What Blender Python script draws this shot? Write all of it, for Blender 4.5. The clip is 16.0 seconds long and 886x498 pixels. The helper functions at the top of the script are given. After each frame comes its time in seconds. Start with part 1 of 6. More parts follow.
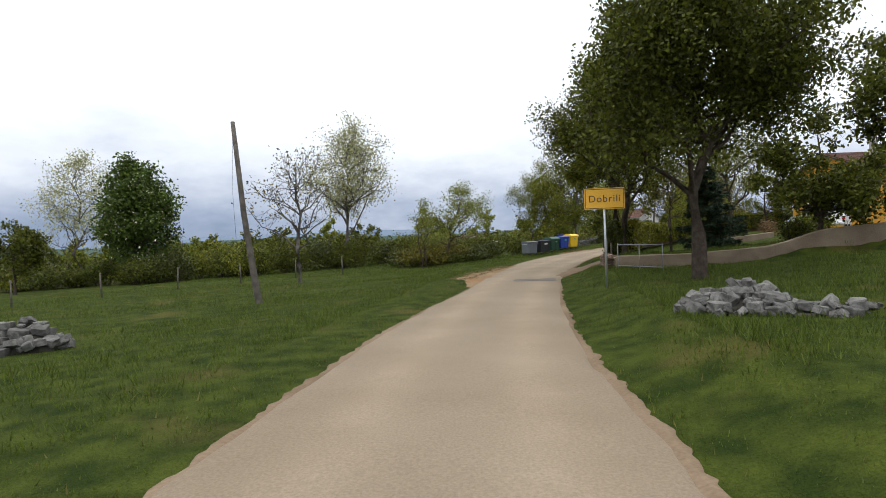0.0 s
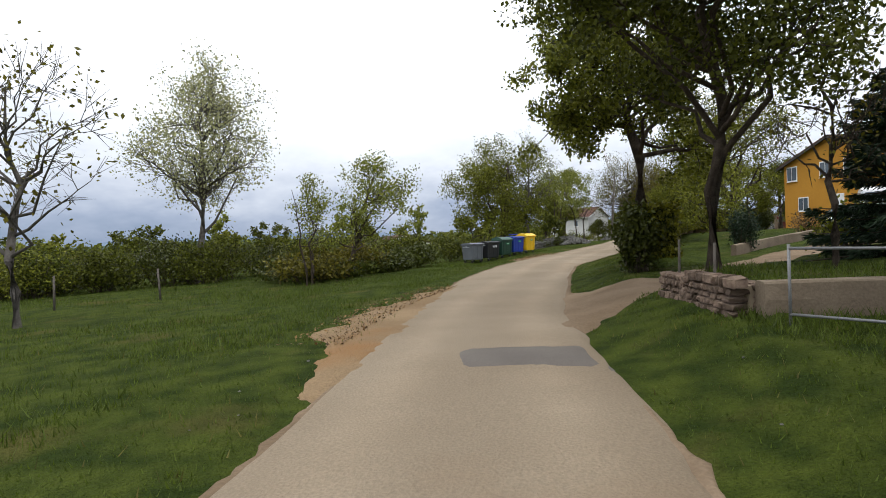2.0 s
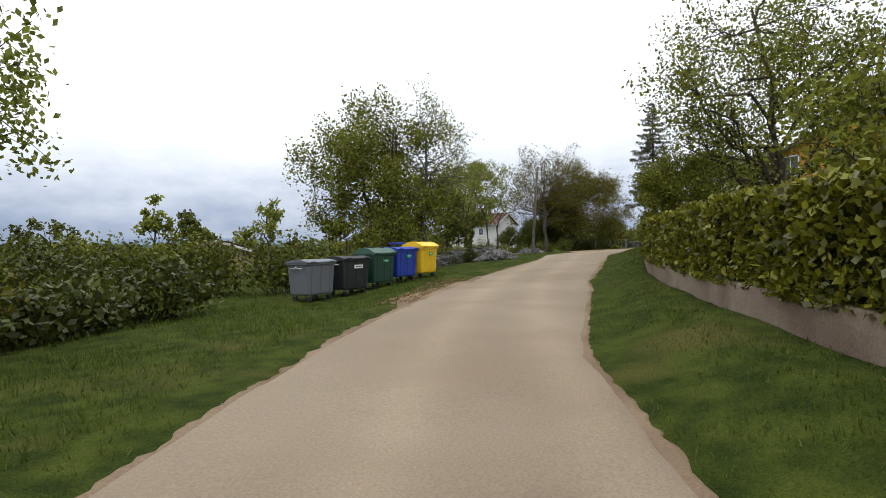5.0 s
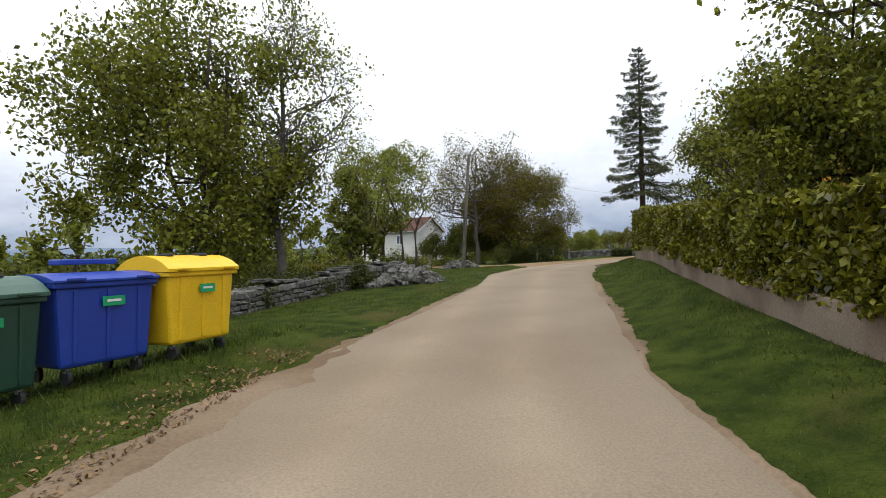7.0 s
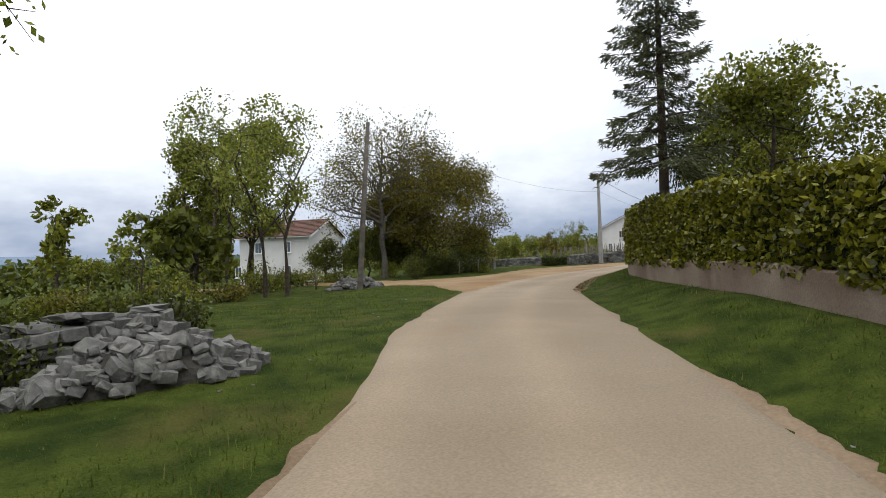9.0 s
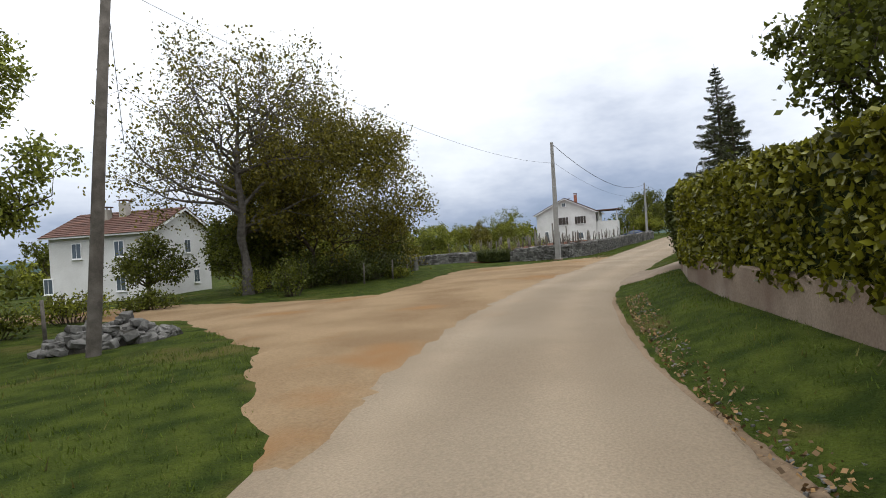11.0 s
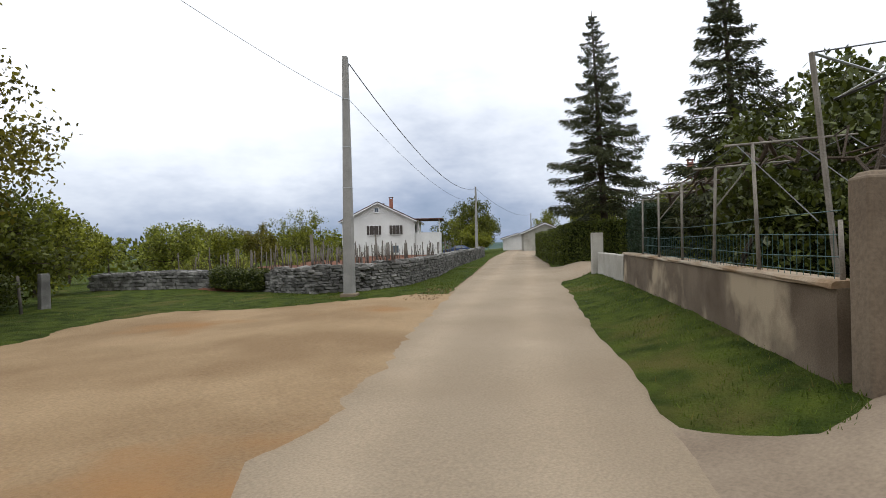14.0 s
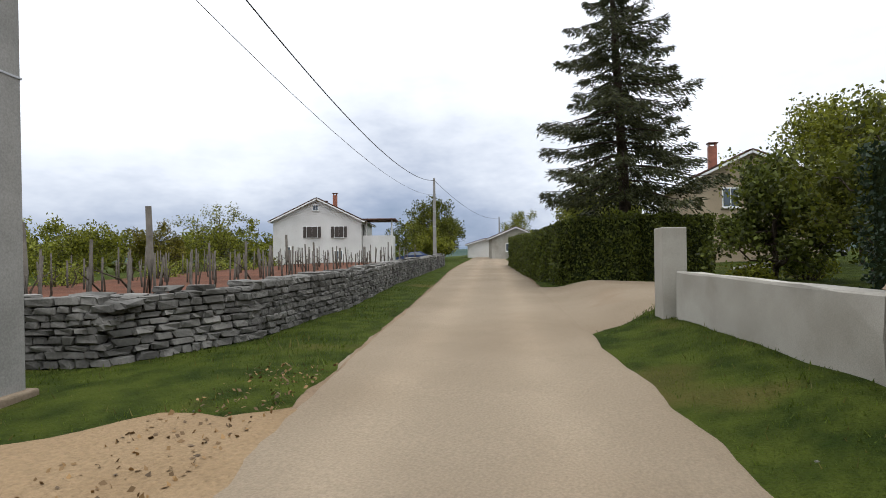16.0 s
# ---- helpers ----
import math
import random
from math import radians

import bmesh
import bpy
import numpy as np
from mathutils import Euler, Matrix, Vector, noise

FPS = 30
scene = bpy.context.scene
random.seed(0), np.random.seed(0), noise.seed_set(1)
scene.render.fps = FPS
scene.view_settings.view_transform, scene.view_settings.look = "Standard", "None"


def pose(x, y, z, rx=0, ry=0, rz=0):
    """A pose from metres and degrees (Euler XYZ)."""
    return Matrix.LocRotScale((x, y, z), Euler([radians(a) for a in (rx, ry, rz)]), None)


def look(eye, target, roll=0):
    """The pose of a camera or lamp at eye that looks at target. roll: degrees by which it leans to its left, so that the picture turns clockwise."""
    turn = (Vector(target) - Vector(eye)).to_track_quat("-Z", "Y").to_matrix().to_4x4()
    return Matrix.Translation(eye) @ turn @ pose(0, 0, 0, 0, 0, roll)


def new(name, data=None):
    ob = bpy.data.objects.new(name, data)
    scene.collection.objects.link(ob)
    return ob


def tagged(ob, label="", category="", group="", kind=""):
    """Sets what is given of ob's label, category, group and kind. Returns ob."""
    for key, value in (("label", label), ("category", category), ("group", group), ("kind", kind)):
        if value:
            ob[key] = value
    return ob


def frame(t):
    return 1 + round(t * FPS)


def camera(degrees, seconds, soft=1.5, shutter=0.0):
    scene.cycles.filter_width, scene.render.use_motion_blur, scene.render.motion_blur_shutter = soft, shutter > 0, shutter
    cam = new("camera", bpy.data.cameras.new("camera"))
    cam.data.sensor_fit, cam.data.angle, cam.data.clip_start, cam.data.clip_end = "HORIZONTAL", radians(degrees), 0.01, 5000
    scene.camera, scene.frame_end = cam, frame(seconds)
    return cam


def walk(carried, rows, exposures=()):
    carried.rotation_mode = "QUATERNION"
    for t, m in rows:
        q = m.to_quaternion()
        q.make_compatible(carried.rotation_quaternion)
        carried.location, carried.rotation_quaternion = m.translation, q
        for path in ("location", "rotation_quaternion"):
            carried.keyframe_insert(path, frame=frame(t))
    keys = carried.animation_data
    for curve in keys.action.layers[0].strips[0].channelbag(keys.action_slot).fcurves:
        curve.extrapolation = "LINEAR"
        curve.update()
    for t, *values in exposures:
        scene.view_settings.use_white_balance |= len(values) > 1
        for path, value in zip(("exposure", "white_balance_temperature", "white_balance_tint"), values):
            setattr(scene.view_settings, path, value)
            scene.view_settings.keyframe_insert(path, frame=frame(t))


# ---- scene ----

# ---- camera and its way ----
# seconds, x, y, z, yaw (to the left from +y), pitch, roll
DRIVE = [
    (0, -0.002, -0.003, 1.752, 0.06, -0.85, -2.16),
    (0.5, 0.232, 3.973, 1.702, -1.67, -0.76, -2.08),
    (1, 0.599, 7.896, 1.639, -3.52, -0.65, -2.15),
    (1.5, 1.134, 11.686, 1.606, -4.95, -0.73, -2.14),
    (2, 1.740, 15.295, 1.591, -6.47, -0.81, -2.19),
    (2.5, 2.485, 18.823, 1.621, -8.05, -0.72, -2.13),
    (3, 3.259, 22.234, 1.681, -9.68, -0.70, -2.24),
    (3.5, 3.973, 25.469, 1.693, -11.24, -0.74, -1.60),
    (4, 4.779, 28.534, 1.668, -13.57, -0.50, -1.31),
    (4.2, 5.132, 29.754, 1.657, -14.43, -0.35, -1.29),
    (6.3, 11.018, 44.004, 1.817, -21.06, 0.04, -1.32),
    (6.5, 11.660, 45.366, 1.826, -21.98, 0.26, -1.33),
    (7, 13.279, 48.724, 1.848, -24.53, 0.56, -1.50),
    (7.5, 14.786, 51.754, 1.860, -27.24, 0.90, -1.46),
    (8, 16.369, 54.567, 1.895, -29.85, 1.11, -1.27),
    (8.2, 17.004, 55.678, 1.917, -30.69, 1.24, -1.21),
    (10.3, 25.859, 67.941, 2.658, -38.09, -0.45, -3.36),
    (10.5, 26.954, 69.153, 2.659, -38.96, -0.49, -3.37),
    (11, 29.712, 72.112, 2.672, -41.10, -0.27, -3.46),
    (11.5, 32.447, 74.771, 2.669, -43.57, -0.37, -2.89),
    (12, 35.290, 77.100, 2.668, -46.60, -0.31, -2.42),
    (12.5, 38.289, 79.277, 2.688, -50.24, -0.36, -1.97),
    (13, 41.272, 81.252, 2.694, -53.84, -0.24, -1.62),
    (13.5, 44.254, 82.944, 2.712, -57.18, 0.21, -1.47),
    (14, 47.132, 84.370, 2.712, -59.62, 0.20, -1.15),
    (14.5, 50.123, 85.823, 2.718, -61.90, 0.35, -0.53),
    (15, 53.214, 87.192, 2.742, -62.77, 0.54, -0.80),
    (15.5, 56.244, 88.513, 2.783, -63.12, 0.60, -0.63),
    (16, 59.217, 89.786, 2.830, -63.15, 0.78, -0.52),
]
cam = camera(76.19, 16.0, soft=0.9)


def along(row):
    t, x, y, z, yaw, pitch, roll = row
    a, b = radians(yaw), radians(pitch)
    ahead = Vector((-math.sin(a) * math.cos(b), math.cos(a) * math.cos(b), math.sin(b)))
    return t, look((x, y, z), Vector((x, y, z)) + ahead, roll)


walk(cam, [along(r) for r in DRIVE], [(0.0, 0.0, 6150, 10)])
EYE = 1.6875  # the camera's height over the road

# ---- light: an overcast spring day ----
world = bpy.data.worlds.new("world")
scene.world = world
world.use_nodes = True
wn, wl = world.node_tree.nodes, world.node_tree.links
wn.clear()
w_out = wn.new("ShaderNodeOutputWorld")
w_bg = wn.new("ShaderNodeBackground")
w_sky = wn.new("ShaderNodeTexSky")
w_sky.sky_type = "NISHITA"
w_sky.sun_disc = False
w_sky.sun_elevation, w_sky.sun_rotation = radians(52), radians(200)
w_dim = wn.new("ShaderNodeVectorMath")
w_dim.operation = "SCALE"
w_dim.inputs["Scale"].default_value = 0.10
wl.new(w_sky.outputs["Color"], w_dim.inputs[0])
w_co = wn.new("ShaderNodeTexCoord")
w_map = wn.new("ShaderNodeMapping")
w_map.inputs["Scale"].default_value = (1.0, 1.0, 2.4)
wl.new(w_co.outputs["Generated"], w_map.inputs["Vector"])
w_no = wn.new("ShaderNodeTexNoise")
w_no.inputs["Scale"].default_value = 1.7
w_no.inputs["Detail"].default_value = 6.0
w_no.inputs["Roughness"].default_value = 0.60
wl.new(w_map.outputs["Vector"], w_no.inputs["Vector"])
# cloud brightness grows with height over the horizon
w_sep = wn.new("ShaderNodeSeparateXYZ")
wl.new(w_co.outputs["Generated"], w_sep.inputs[0])
w_add = wn.new("ShaderNodeMath")
w_add.operation = "MULTIPLY_ADD"
wl.new(w_no.outputs["Fac"], w_add.inputs[0])
w_add.inputs[1].default_value = 0.58
w_add.inputs[2].default_value = -0.275
w_sum = wn.new("ShaderNodeMath")
wl.new(w_sep.outputs["Z"], w_sum.inputs[0])
wl.new(w_add.outputs[0], w_sum.inputs[1])
w_ramp = wn.new("ShaderNodeValToRGB")
w_ramp.color_ramp.elements[0].position = 0.0
w_ramp.color_ramp.elements[0].color = (0.30, 0.37, 0.50, 1)
w_ramp.color_ramp.elements[1].position = 0.95
w_ramp.color_ramp.elements[1].color = (2.1, 2.1, 2.1, 1)
for w_at, w_col in ((0.05, (0.42, 0.48, 0.61, 1)), (0.11, (0.66, 0.70, 0.79, 1)), (0.18, (0.95, 0.97, 1.01, 1)), (0.30, (1.25, 1.26, 1.28, 1))):
    w_el = w_ramp.color_ramp.elements.new(w_at)
    w_el.color = w_col
wl.new(w_sum.outputs[0], w_ramp.inputs["Fac"])
w_mix = wn.new("ShaderNodeMix")
w_mix.data_type = "RGBA"
w_mix.inputs["Factor"].default_value = 0.93
wl.new(w_dim.outputs["Vector"], w_mix.inputs["A"])
wl.new(w_ramp.outputs["Color"], w_mix.inputs["B"])
wl.new(w_mix.outputs["Result"], w_bg.inputs["Color"])
w_bg.inputs["Strength"].default_value = 1.0
wl.new(w_bg.outputs[0], w_out.inputs[0])

sun = new("sun", bpy.data.lights.new("sun", "SUN"))
sun.data.energy, sun.data.angle, sun.data.color = 1.25, radians(16), (1.0, 0.96, 0.90)
sun.matrix_world = look((0, 0, 50), (10, 14, 0))


# ---- materials ----
def material(name, colour, rough=0.8, second=None, scale=3.0, fine=40.0, bump=0.3, depth=0.02, metal=0.0, island=0.0, obj_random=0.0, spec=0.4, stain=None):
    m = bpy.data.materials.new(name)
    m.use_nodes = True
    n, l = m.node_tree.nodes, m.node_tree.links
    b = n["Principled BSDF"]
    b.inputs["Roughness"].default_value, b.inputs["Metallic"].default_value = rough, metal
    b.inputs["Specular IOR Level"].default_value = spec
    co = n.new("ShaderNodeTexCoord")
    big, small = n.new("ShaderNodeTexNoise"), n.new("ShaderNodeTexNoise")
    for t, s, d in ((big, scale, 5.0), (small, fine, 3.0)):
        t.inputs["Scale"].default_value, t.inputs["Detail"].default_value = s, d
        l.new(co.outputs["Object"], t.inputs["Vector"])
    ramp = n.new("ShaderNodeValToRGB")
    ramp.color_ramp.elements[0].position, ramp.color_ramp.elements[1].position = 0.36, 0.64
    second = second or tuple(c * 0.72 for c in colour)
    ramp.color_ramp.elements[0].color, ramp.color_ramp.elements[1].color = (*second, 1), (*colour, 1)
    l.new(big.outputs["Fac"], ramp.inputs["Fac"])
    mul = n.new("ShaderNodeMath")
    mul.operation = "MULTIPLY_ADD"
    l.new(small.outputs["Fac"], mul.inputs[0])
    mul.inputs[1].default_value, mul.inputs[2].default_value = 0.7, 0.65
    last = mul.outputs[0]
    if island or obj_random:
        g = n.new("ShaderNodeNewGeometry" if island else "ShaderNodeObjectInfo")
        k = n.new("ShaderNodeMath")
        k.operation = "MULTIPLY_ADD"
        amount = island or obj_random
        l.new(g.outputs["Random Per Island" if island else "Random"], k.inputs[0])
        k.inputs[1].default_value, k.inputs[2].default_value = 2 * amount, 1 - amount
        kk = n.new("ShaderNodeMath")
        kk.operation = "MULTIPLY"
        l.new(last, kk.inputs[0])
        l.new(k.outputs[0], kk.inputs[1])
        last = kk.outputs[0]
    tint = n.new("ShaderNodeVectorMath")
    tint.operation = "SCALE"
    l.new(ramp.outputs["Color"], tint.inputs[0])
    l.new(last, tint.inputs["Scale"])
    out = tint.outputs["Vector"]
    if stain:
        s_no = n.new("ShaderNodeTexNoise")
        s_no.inputs["Scale"].default_value, s_no.inputs["Detail"].default_value = stain[1], 6.0
        l.new(co.outputs["Object"], s_no.inputs["Vector"])
        s_r = n.new("ShaderNodeValToRGB")
        s_r.color_ramp.elements[0].position, s_r.color_ramp.elements[1].position = stain[2], stain[2] + 0.12
        l.new(s_no.outputs["Fac"], s_r.inputs["Fac"])
        mx = n.new("ShaderNodeMix")
        mx.data_type = "RGBA"
        l.new(s_r.outputs["Color"], mx.inputs["Factor"])
        l.new(out, mx.inputs["A"])
        mx.inputs["B"].default_value = (*stain[0], 1)
        out = mx.outputs["Result"]
    l.new(out, b.inputs["Base Color"])
    if bump:
        bp = n.new("ShaderNodeBump")
        bp.inputs["Strength"].default_value, bp.inputs["Distance"].default_value = bump, depth
        l.new(small.outputs["Fac"], bp.inputs["Height"])
        l.new(bp.outputs[0], b.inputs["Normal"])
    return m


def leafy(name, colour, spread=0.55, through_light=0.22, rough=0.55):
    """Leaves: each one a little lighter or darker, some light passing through."""
    m = bpy.data.materials.new(name)
    m.use_nodes = True
    n, l = m.node_tree.nodes, m.node_tree.links
    b, o = n["Principled BSDF"], n["Material Output"]
    b.inputs["Roughness"].default_value, b.inputs["Specular IOR Level"].default_value = rough, 0.22
    g = n.new("ShaderNodeNewGeometry")
    r = n.new("ShaderNodeValToRGB")
    r.color_ramp.elements[0].color = (colour[0] * (1 - spread), colour[1] * (1 - spread), colour[2] * (1 - spread), 1)
    r.color_ramp.elements[1].color = (colour[0] * (1 + spread * 1.2), colour[1] * (1 + spread), colour[2] * (1 + spread * 0.4), 1)
    l.new(g.outputs["Random Per Island"], r.inputs["Fac"])
    l.new(r.outputs["Color"], b.inputs["Base Color"])
    t = n.new("ShaderNodeBsdfTranslucent")
    l.new(r.outputs["Color"], t.inputs["Color"])
    mix = n.new("ShaderNodeMixShader")
    mix.inputs[0].default_value = through_light
    l.new(b.outputs[0], mix.inputs[1])
    l.new(t.outputs[0], mix.inputs[2])
    l.new(mix.outputs[0], o.inputs["Surface"])
    return m


def plain(name, colour, rough=0.5, metal=0.0, spec=0.5):
    return material(name, colour, rough, tuple(c * 0.88 for c in colour), 1.7, 60.0, 0.05, 0.004, metal, spec=spec)


M_ROAD = material("worn_asphalt", (0.236, 0.187, 0.129), 0.95, (0.200, 0.154, 0.103), 0.35, 38.0, 0.8, 0.02, spec=0.2, stain=((0.205, 0.146, 0.092), 0.30, 0.63))
def wheel_worn(m, amount):
    """Paler wheel tracks along the lane, broken up by noise."""
    n, l = m.node_tree.nodes, m.node_tree.links
    b = n["Principled BSDF"]
    src = b.inputs["Base Color"].links[0].from_socket
    at = n.new("ShaderNodeAttribute")
    at.attribute_name = "worn"
    co, no = n.new("ShaderNodeTexCoord"), n.new("ShaderNodeTexNoise")
    no.inputs["Scale"].default_value, no.inputs["Detail"].default_value = 0.9, 6.0
    l.new(co.outputs["Object"], no.inputs["Vector"])
    k = n.new("ShaderNodeMath")
    k.operation = "MULTIPLY"
    l.new(at.outputs["Fac"], k.inputs[0])
    l.new(no.outputs["Fac"], k.inputs[1])
    k2 = n.new("ShaderNodeMath")
    k2.operation = "MULTIPLY_ADD"
    l.new(k.outputs[0], k2.inputs[0])
    k2.inputs[1].default_value, k2.inputs[2].default_value = amount * 2.0, 1.0 - amount * 0.4
    sc = n.new("ShaderNodeVectorMath")
    sc.operation = "SCALE"
    l.new(src, sc.inputs[0])
    l.new(k2.outputs[0], sc.inputs["Scale"])
    l.new(sc.outputs["Vector"], b.inputs["Base Color"])


wheel_worn(M_ROAD, 0.16)
M_PATCH = material("patch_asphalt", (0.125, 0.108, 0.092), 0.95, (0.10, 0.086, 0.074), 0.8, 60.0, 0.3, 0.01, spec=0.2)
M_EARTH = material("yellow_gravel", (0.245, 0.172, 0.098), 1.0, (0.175, 0.116, 0.062), 0.42, 26.0, 0.9, 0.04, spec=0.1, stain=((0.215, 0.120, 0.052), 0.33, 0.56))
M_REDEARTH = material("red_soil", (0.125, 0.055, 0.034), 1.0, (0.08, 0.038, 0.024), 0.8, 18.0, 0.8, 0.05, spec=0.1)
M_DIRT = material("brown_dirt", (0.20, 0.145, 0.095), 1.0, (0.135, 0.095, 0.058), 0.6, 25.0, 0.6, 0.03, spec=0.1)
M_CONC = material("old_concrete", (0.205, 0.160, 0.112), 0.95, (0.140, 0.106, 0.074), 0.8, 30.0, 0.5, 0.014, spec=0.2, stain=((0.115, 0.088, 0.060), 0.6, 0.59))
M_PLASTER = material("peeling_plaster", (0.150, 0.115, 0.080), 0.95, (0.090, 0.066, 0.044), 1.1, 60.0, 0.6, 0.01, spec=0.2, stain=((0.33, 0.265, 0.18), 0.75, 0.535))
M_WALLBROWN = material("stained_brown_render", (0.235, 0.185, 0.138), 0.95, (0.140, 0.098, 0.070), 0.7, 28.0, 0.6, 0.015, spec=0.2, stain=((0.29, 0.25, 0.20), 0.5, 0.60))
M_COPING = material("lichened_coping", (0.30, 0.255, 0.19), 0.95, (0.19, 0.125, 0.07), 0.9, 30.0, 0.5, 0.01, spec=0.2)
M_WHITECONC = material("pale_render", (0.38, 0.36, 0.315), 0.9, (0.28, 0.26, 0.22), 0.8, 85.0, 0.15, 0.004, spec=0.2, stain=((0.21, 0.20, 0.175), 0.7, 0.62))
M_GRASS = material("meadow", (0.058, 0.074, 0.011), 1.0, (0.022, 0.035, 0.0055), 1.9, 34.0, 1.0, 0.07, spec=0.06, stain=((0.082, 0.074, 0.020), 0.45, 0.58))
M_BLADE = leafy("grass_blades", (0.070, 0.100, 0.014), 0.4, 0.4)
M_BLADE2 = leafy("dry_grass_blades", (0.105, 0.10, 0.03), 0.4, 0.3)
M_STONE = material("limestone", (0.185, 0.178, 0.162), 0.95, (0.092, 0.088, 0.08), 1.6, 22.0, 0.7, 0.02, obj_random=0.32, spec=0.2, stain=((0.065, 0.062, 0.054), 1.1, 0.57))
M_STONEB = material("limestone_rest", (0.185, 0.178, 0.162), 0.95, (0.092, 0.088, 0.08), 1.6, 22.0, 0.7, 0.02, island=0.32, spec=0.2, stain=((0.065, 0.062, 0.054), 1.1, 0.57))
M_STONERED = material("reddish_rubble", (0.20, 0.145, 0.105), 0.95, (0.11, 0.075, 0.055), 1.8, 22.0, 0.7, 0.02, obj_random=0.3, spec=0.2)
M_BEIGE = material("beige_render", (0.40, 0.325, 0.225), 0.9, (0.31, 0.25, 0.17), 0.6, 60.0, 0.2, 0.006, spec=0.2)
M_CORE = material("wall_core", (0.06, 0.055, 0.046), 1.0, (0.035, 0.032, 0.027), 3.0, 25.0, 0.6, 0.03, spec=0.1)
M_BARK = material("bark", (0.085, 0.066, 0.05), 1.0, (0.045, 0.036, 0.027), 5.0, 40.0, 0.9, 0.03, spec=0.1)
M_BARKG = material("grey_bark", (0.14, 0.127, 0.11), 1.0, (0.08, 0.07, 0.06), 5.0, 40.0, 0.9, 0.03, spec=0.1)
M_WOOD = material("weathered_wood", (0.125, 0.110, 0.092), 0.95, (0.07, 0.061, 0.05), 4.0, 50.0, 0.6, 0.01, spec=0.2)
M_POLEC = material("pole_concrete", (0.27, 0.262, 0.245), 0.9, (0.21, 0.205, 0.19), 1.5, 40.0, 0.3, 0.006, spec=0.25)
M_IRON = plain("dark_iron", (0.06, 0.06, 0.06), 0.6)
M_STEEL = plain("galvanised_steel", (0.45, 0.46, 0.47), 0.45, 0.7)
M_GATEGREY = plain("dull_grey_steel", (0.22, 0.22, 0.22), 0.6, 0.5)
M_CABLE = plain("cable", (0.03, 0.03, 0.032), 0.7)
M_WHITE = material("white_wall", (0.62, 0.61, 0.585), 0.9, (0.53, 0.52, 0.495), 0.5, 40.0, 0.15, 0.006, spec=0.2)
M_ORANGE = material("orange_wall", (0.52, 0.255, 0.036), 0.9, (0.46, 0.22, 0.03), 0.4, 40.0, 0.15, 0.006, spec=0.2)
M_TILE = material("roof_tile", (0.125, 0.066, 0.048), 0.9, (0.08, 0.045, 0.035), 1.2, 20.0, 0.5, 0.02, island=0.25, spec=0.2)
M_BRICK = material("red_brick", (0.30, 0.12, 0.075), 0.9, (0.22, 0.09, 0.06), 3.0, 30.0, 0.4, 0.01)
M_FRAME = plain("white_frame", (0.78, 0.78, 0.76), 0.5)
M_SHUT = plain("dark_shutter", (0.045, 0.035, 0.028), 0.6)
M_GLASS = plain("window_glass", (0.09, 0.11, 0.13), 0.08, 0.0, 0.8)
M_SIGN = plain("sign_yellow", (0.78, 0.42, 0.025), 0.45)
M_BLACK = plain("black_paint", (0.02, 0.02, 0.022), 0.5)
M_RUBBER = plain("rubber", (0.025, 0.025, 0.026), 0.8)
M_REDGATE = material("rust_red_paint", (0.125, 0.024, 0.015), 0.75, (0.088, 0.021, 0.014), 2.0, 40.0, 0.2, 0.006, stain=((0.09, 0.05, 0.036), 1.8, 0.62))
M_PALEWOOD = material("bleached_wood", (0.235, 0.212, 0.178), 0.95, (0.15, 0.134, 0.112), 4.0, 50.0, 0.6, 0.01, spec=0.2)
M_SILVER = plain("silver_paint", (0.42, 0.44, 0.46), 0.3, 0.6)
M_WHITEPAINT = plain("white_paint", (0.75, 0.76, 0.77), 0.35)
L_MID = leafy("leaves_mid", (0.135, 0.152, 0.020), 0.65, 0.40)
L_DARK = leafy("leaves_dark", (0.074, 0.088, 0.012), 0.65, 0.38)
L_CHEST = leafy("leaves_chestnut", (0.062, 0.098, 0.018), 0.6, 0.34)
L_FRESH = leafy("leaves_fresh", (0.165, 0.190, 0.032), 0.55, 0.36)
L_PALE = leafy("leaves_pale", (0.33, 0.34, 0.18), 0.35, 0.3)
L_BRONZE = leafy("leaves_bronze", (0.112, 0.104, 0.015), 0.62, 0.30)
L_LAUREL = leafy("leaves_laurel", (0.118, 0.124, 0.013), 0.75, 0.26, 0.32)
L_IVY = leafy("leaves_ivy", (0.050, 0.062, 0.011), 0.5, 0.2, 0.4)
L_NEEDLE = leafy("needles", (0.046, 0.054, 0.024), 0.65, 0.2)
L_NEEDLE2 = leafy("needles_grey", (0.068, 0.080, 0.040), 0.6, 0.25)
L_BLOSSOM = leafy("blossoms", (0.62, 0.60, 0.50), 0.2)
L_HEDGE = leafy("leaves_hedge", (0.062, 0.080, 0.014), 0.7, 0.3)
L_LITTER = leafy("dead_leaves", (0.155, 0.098, 0.048), 0.6, 0.1)
L_THUJA = leafy("thuja", (0.02, 0.038, 0.02), 0.4, 0.1)
# near-black green that holds the shade deep inside the hedges
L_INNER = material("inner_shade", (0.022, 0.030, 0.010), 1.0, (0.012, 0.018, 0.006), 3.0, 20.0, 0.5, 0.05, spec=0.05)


# ---- helpers of this place ----
def mesh_of(name, verts, faces, mat, smooth=False):
    me = bpy.data.meshes.new(name)
    me.from_pydata(verts, [], faces)
    me.materials.append(mat)
    if smooth:
        me.polygons.foreach_set("use_smooth", [True] * len(me.polygons))
    return me


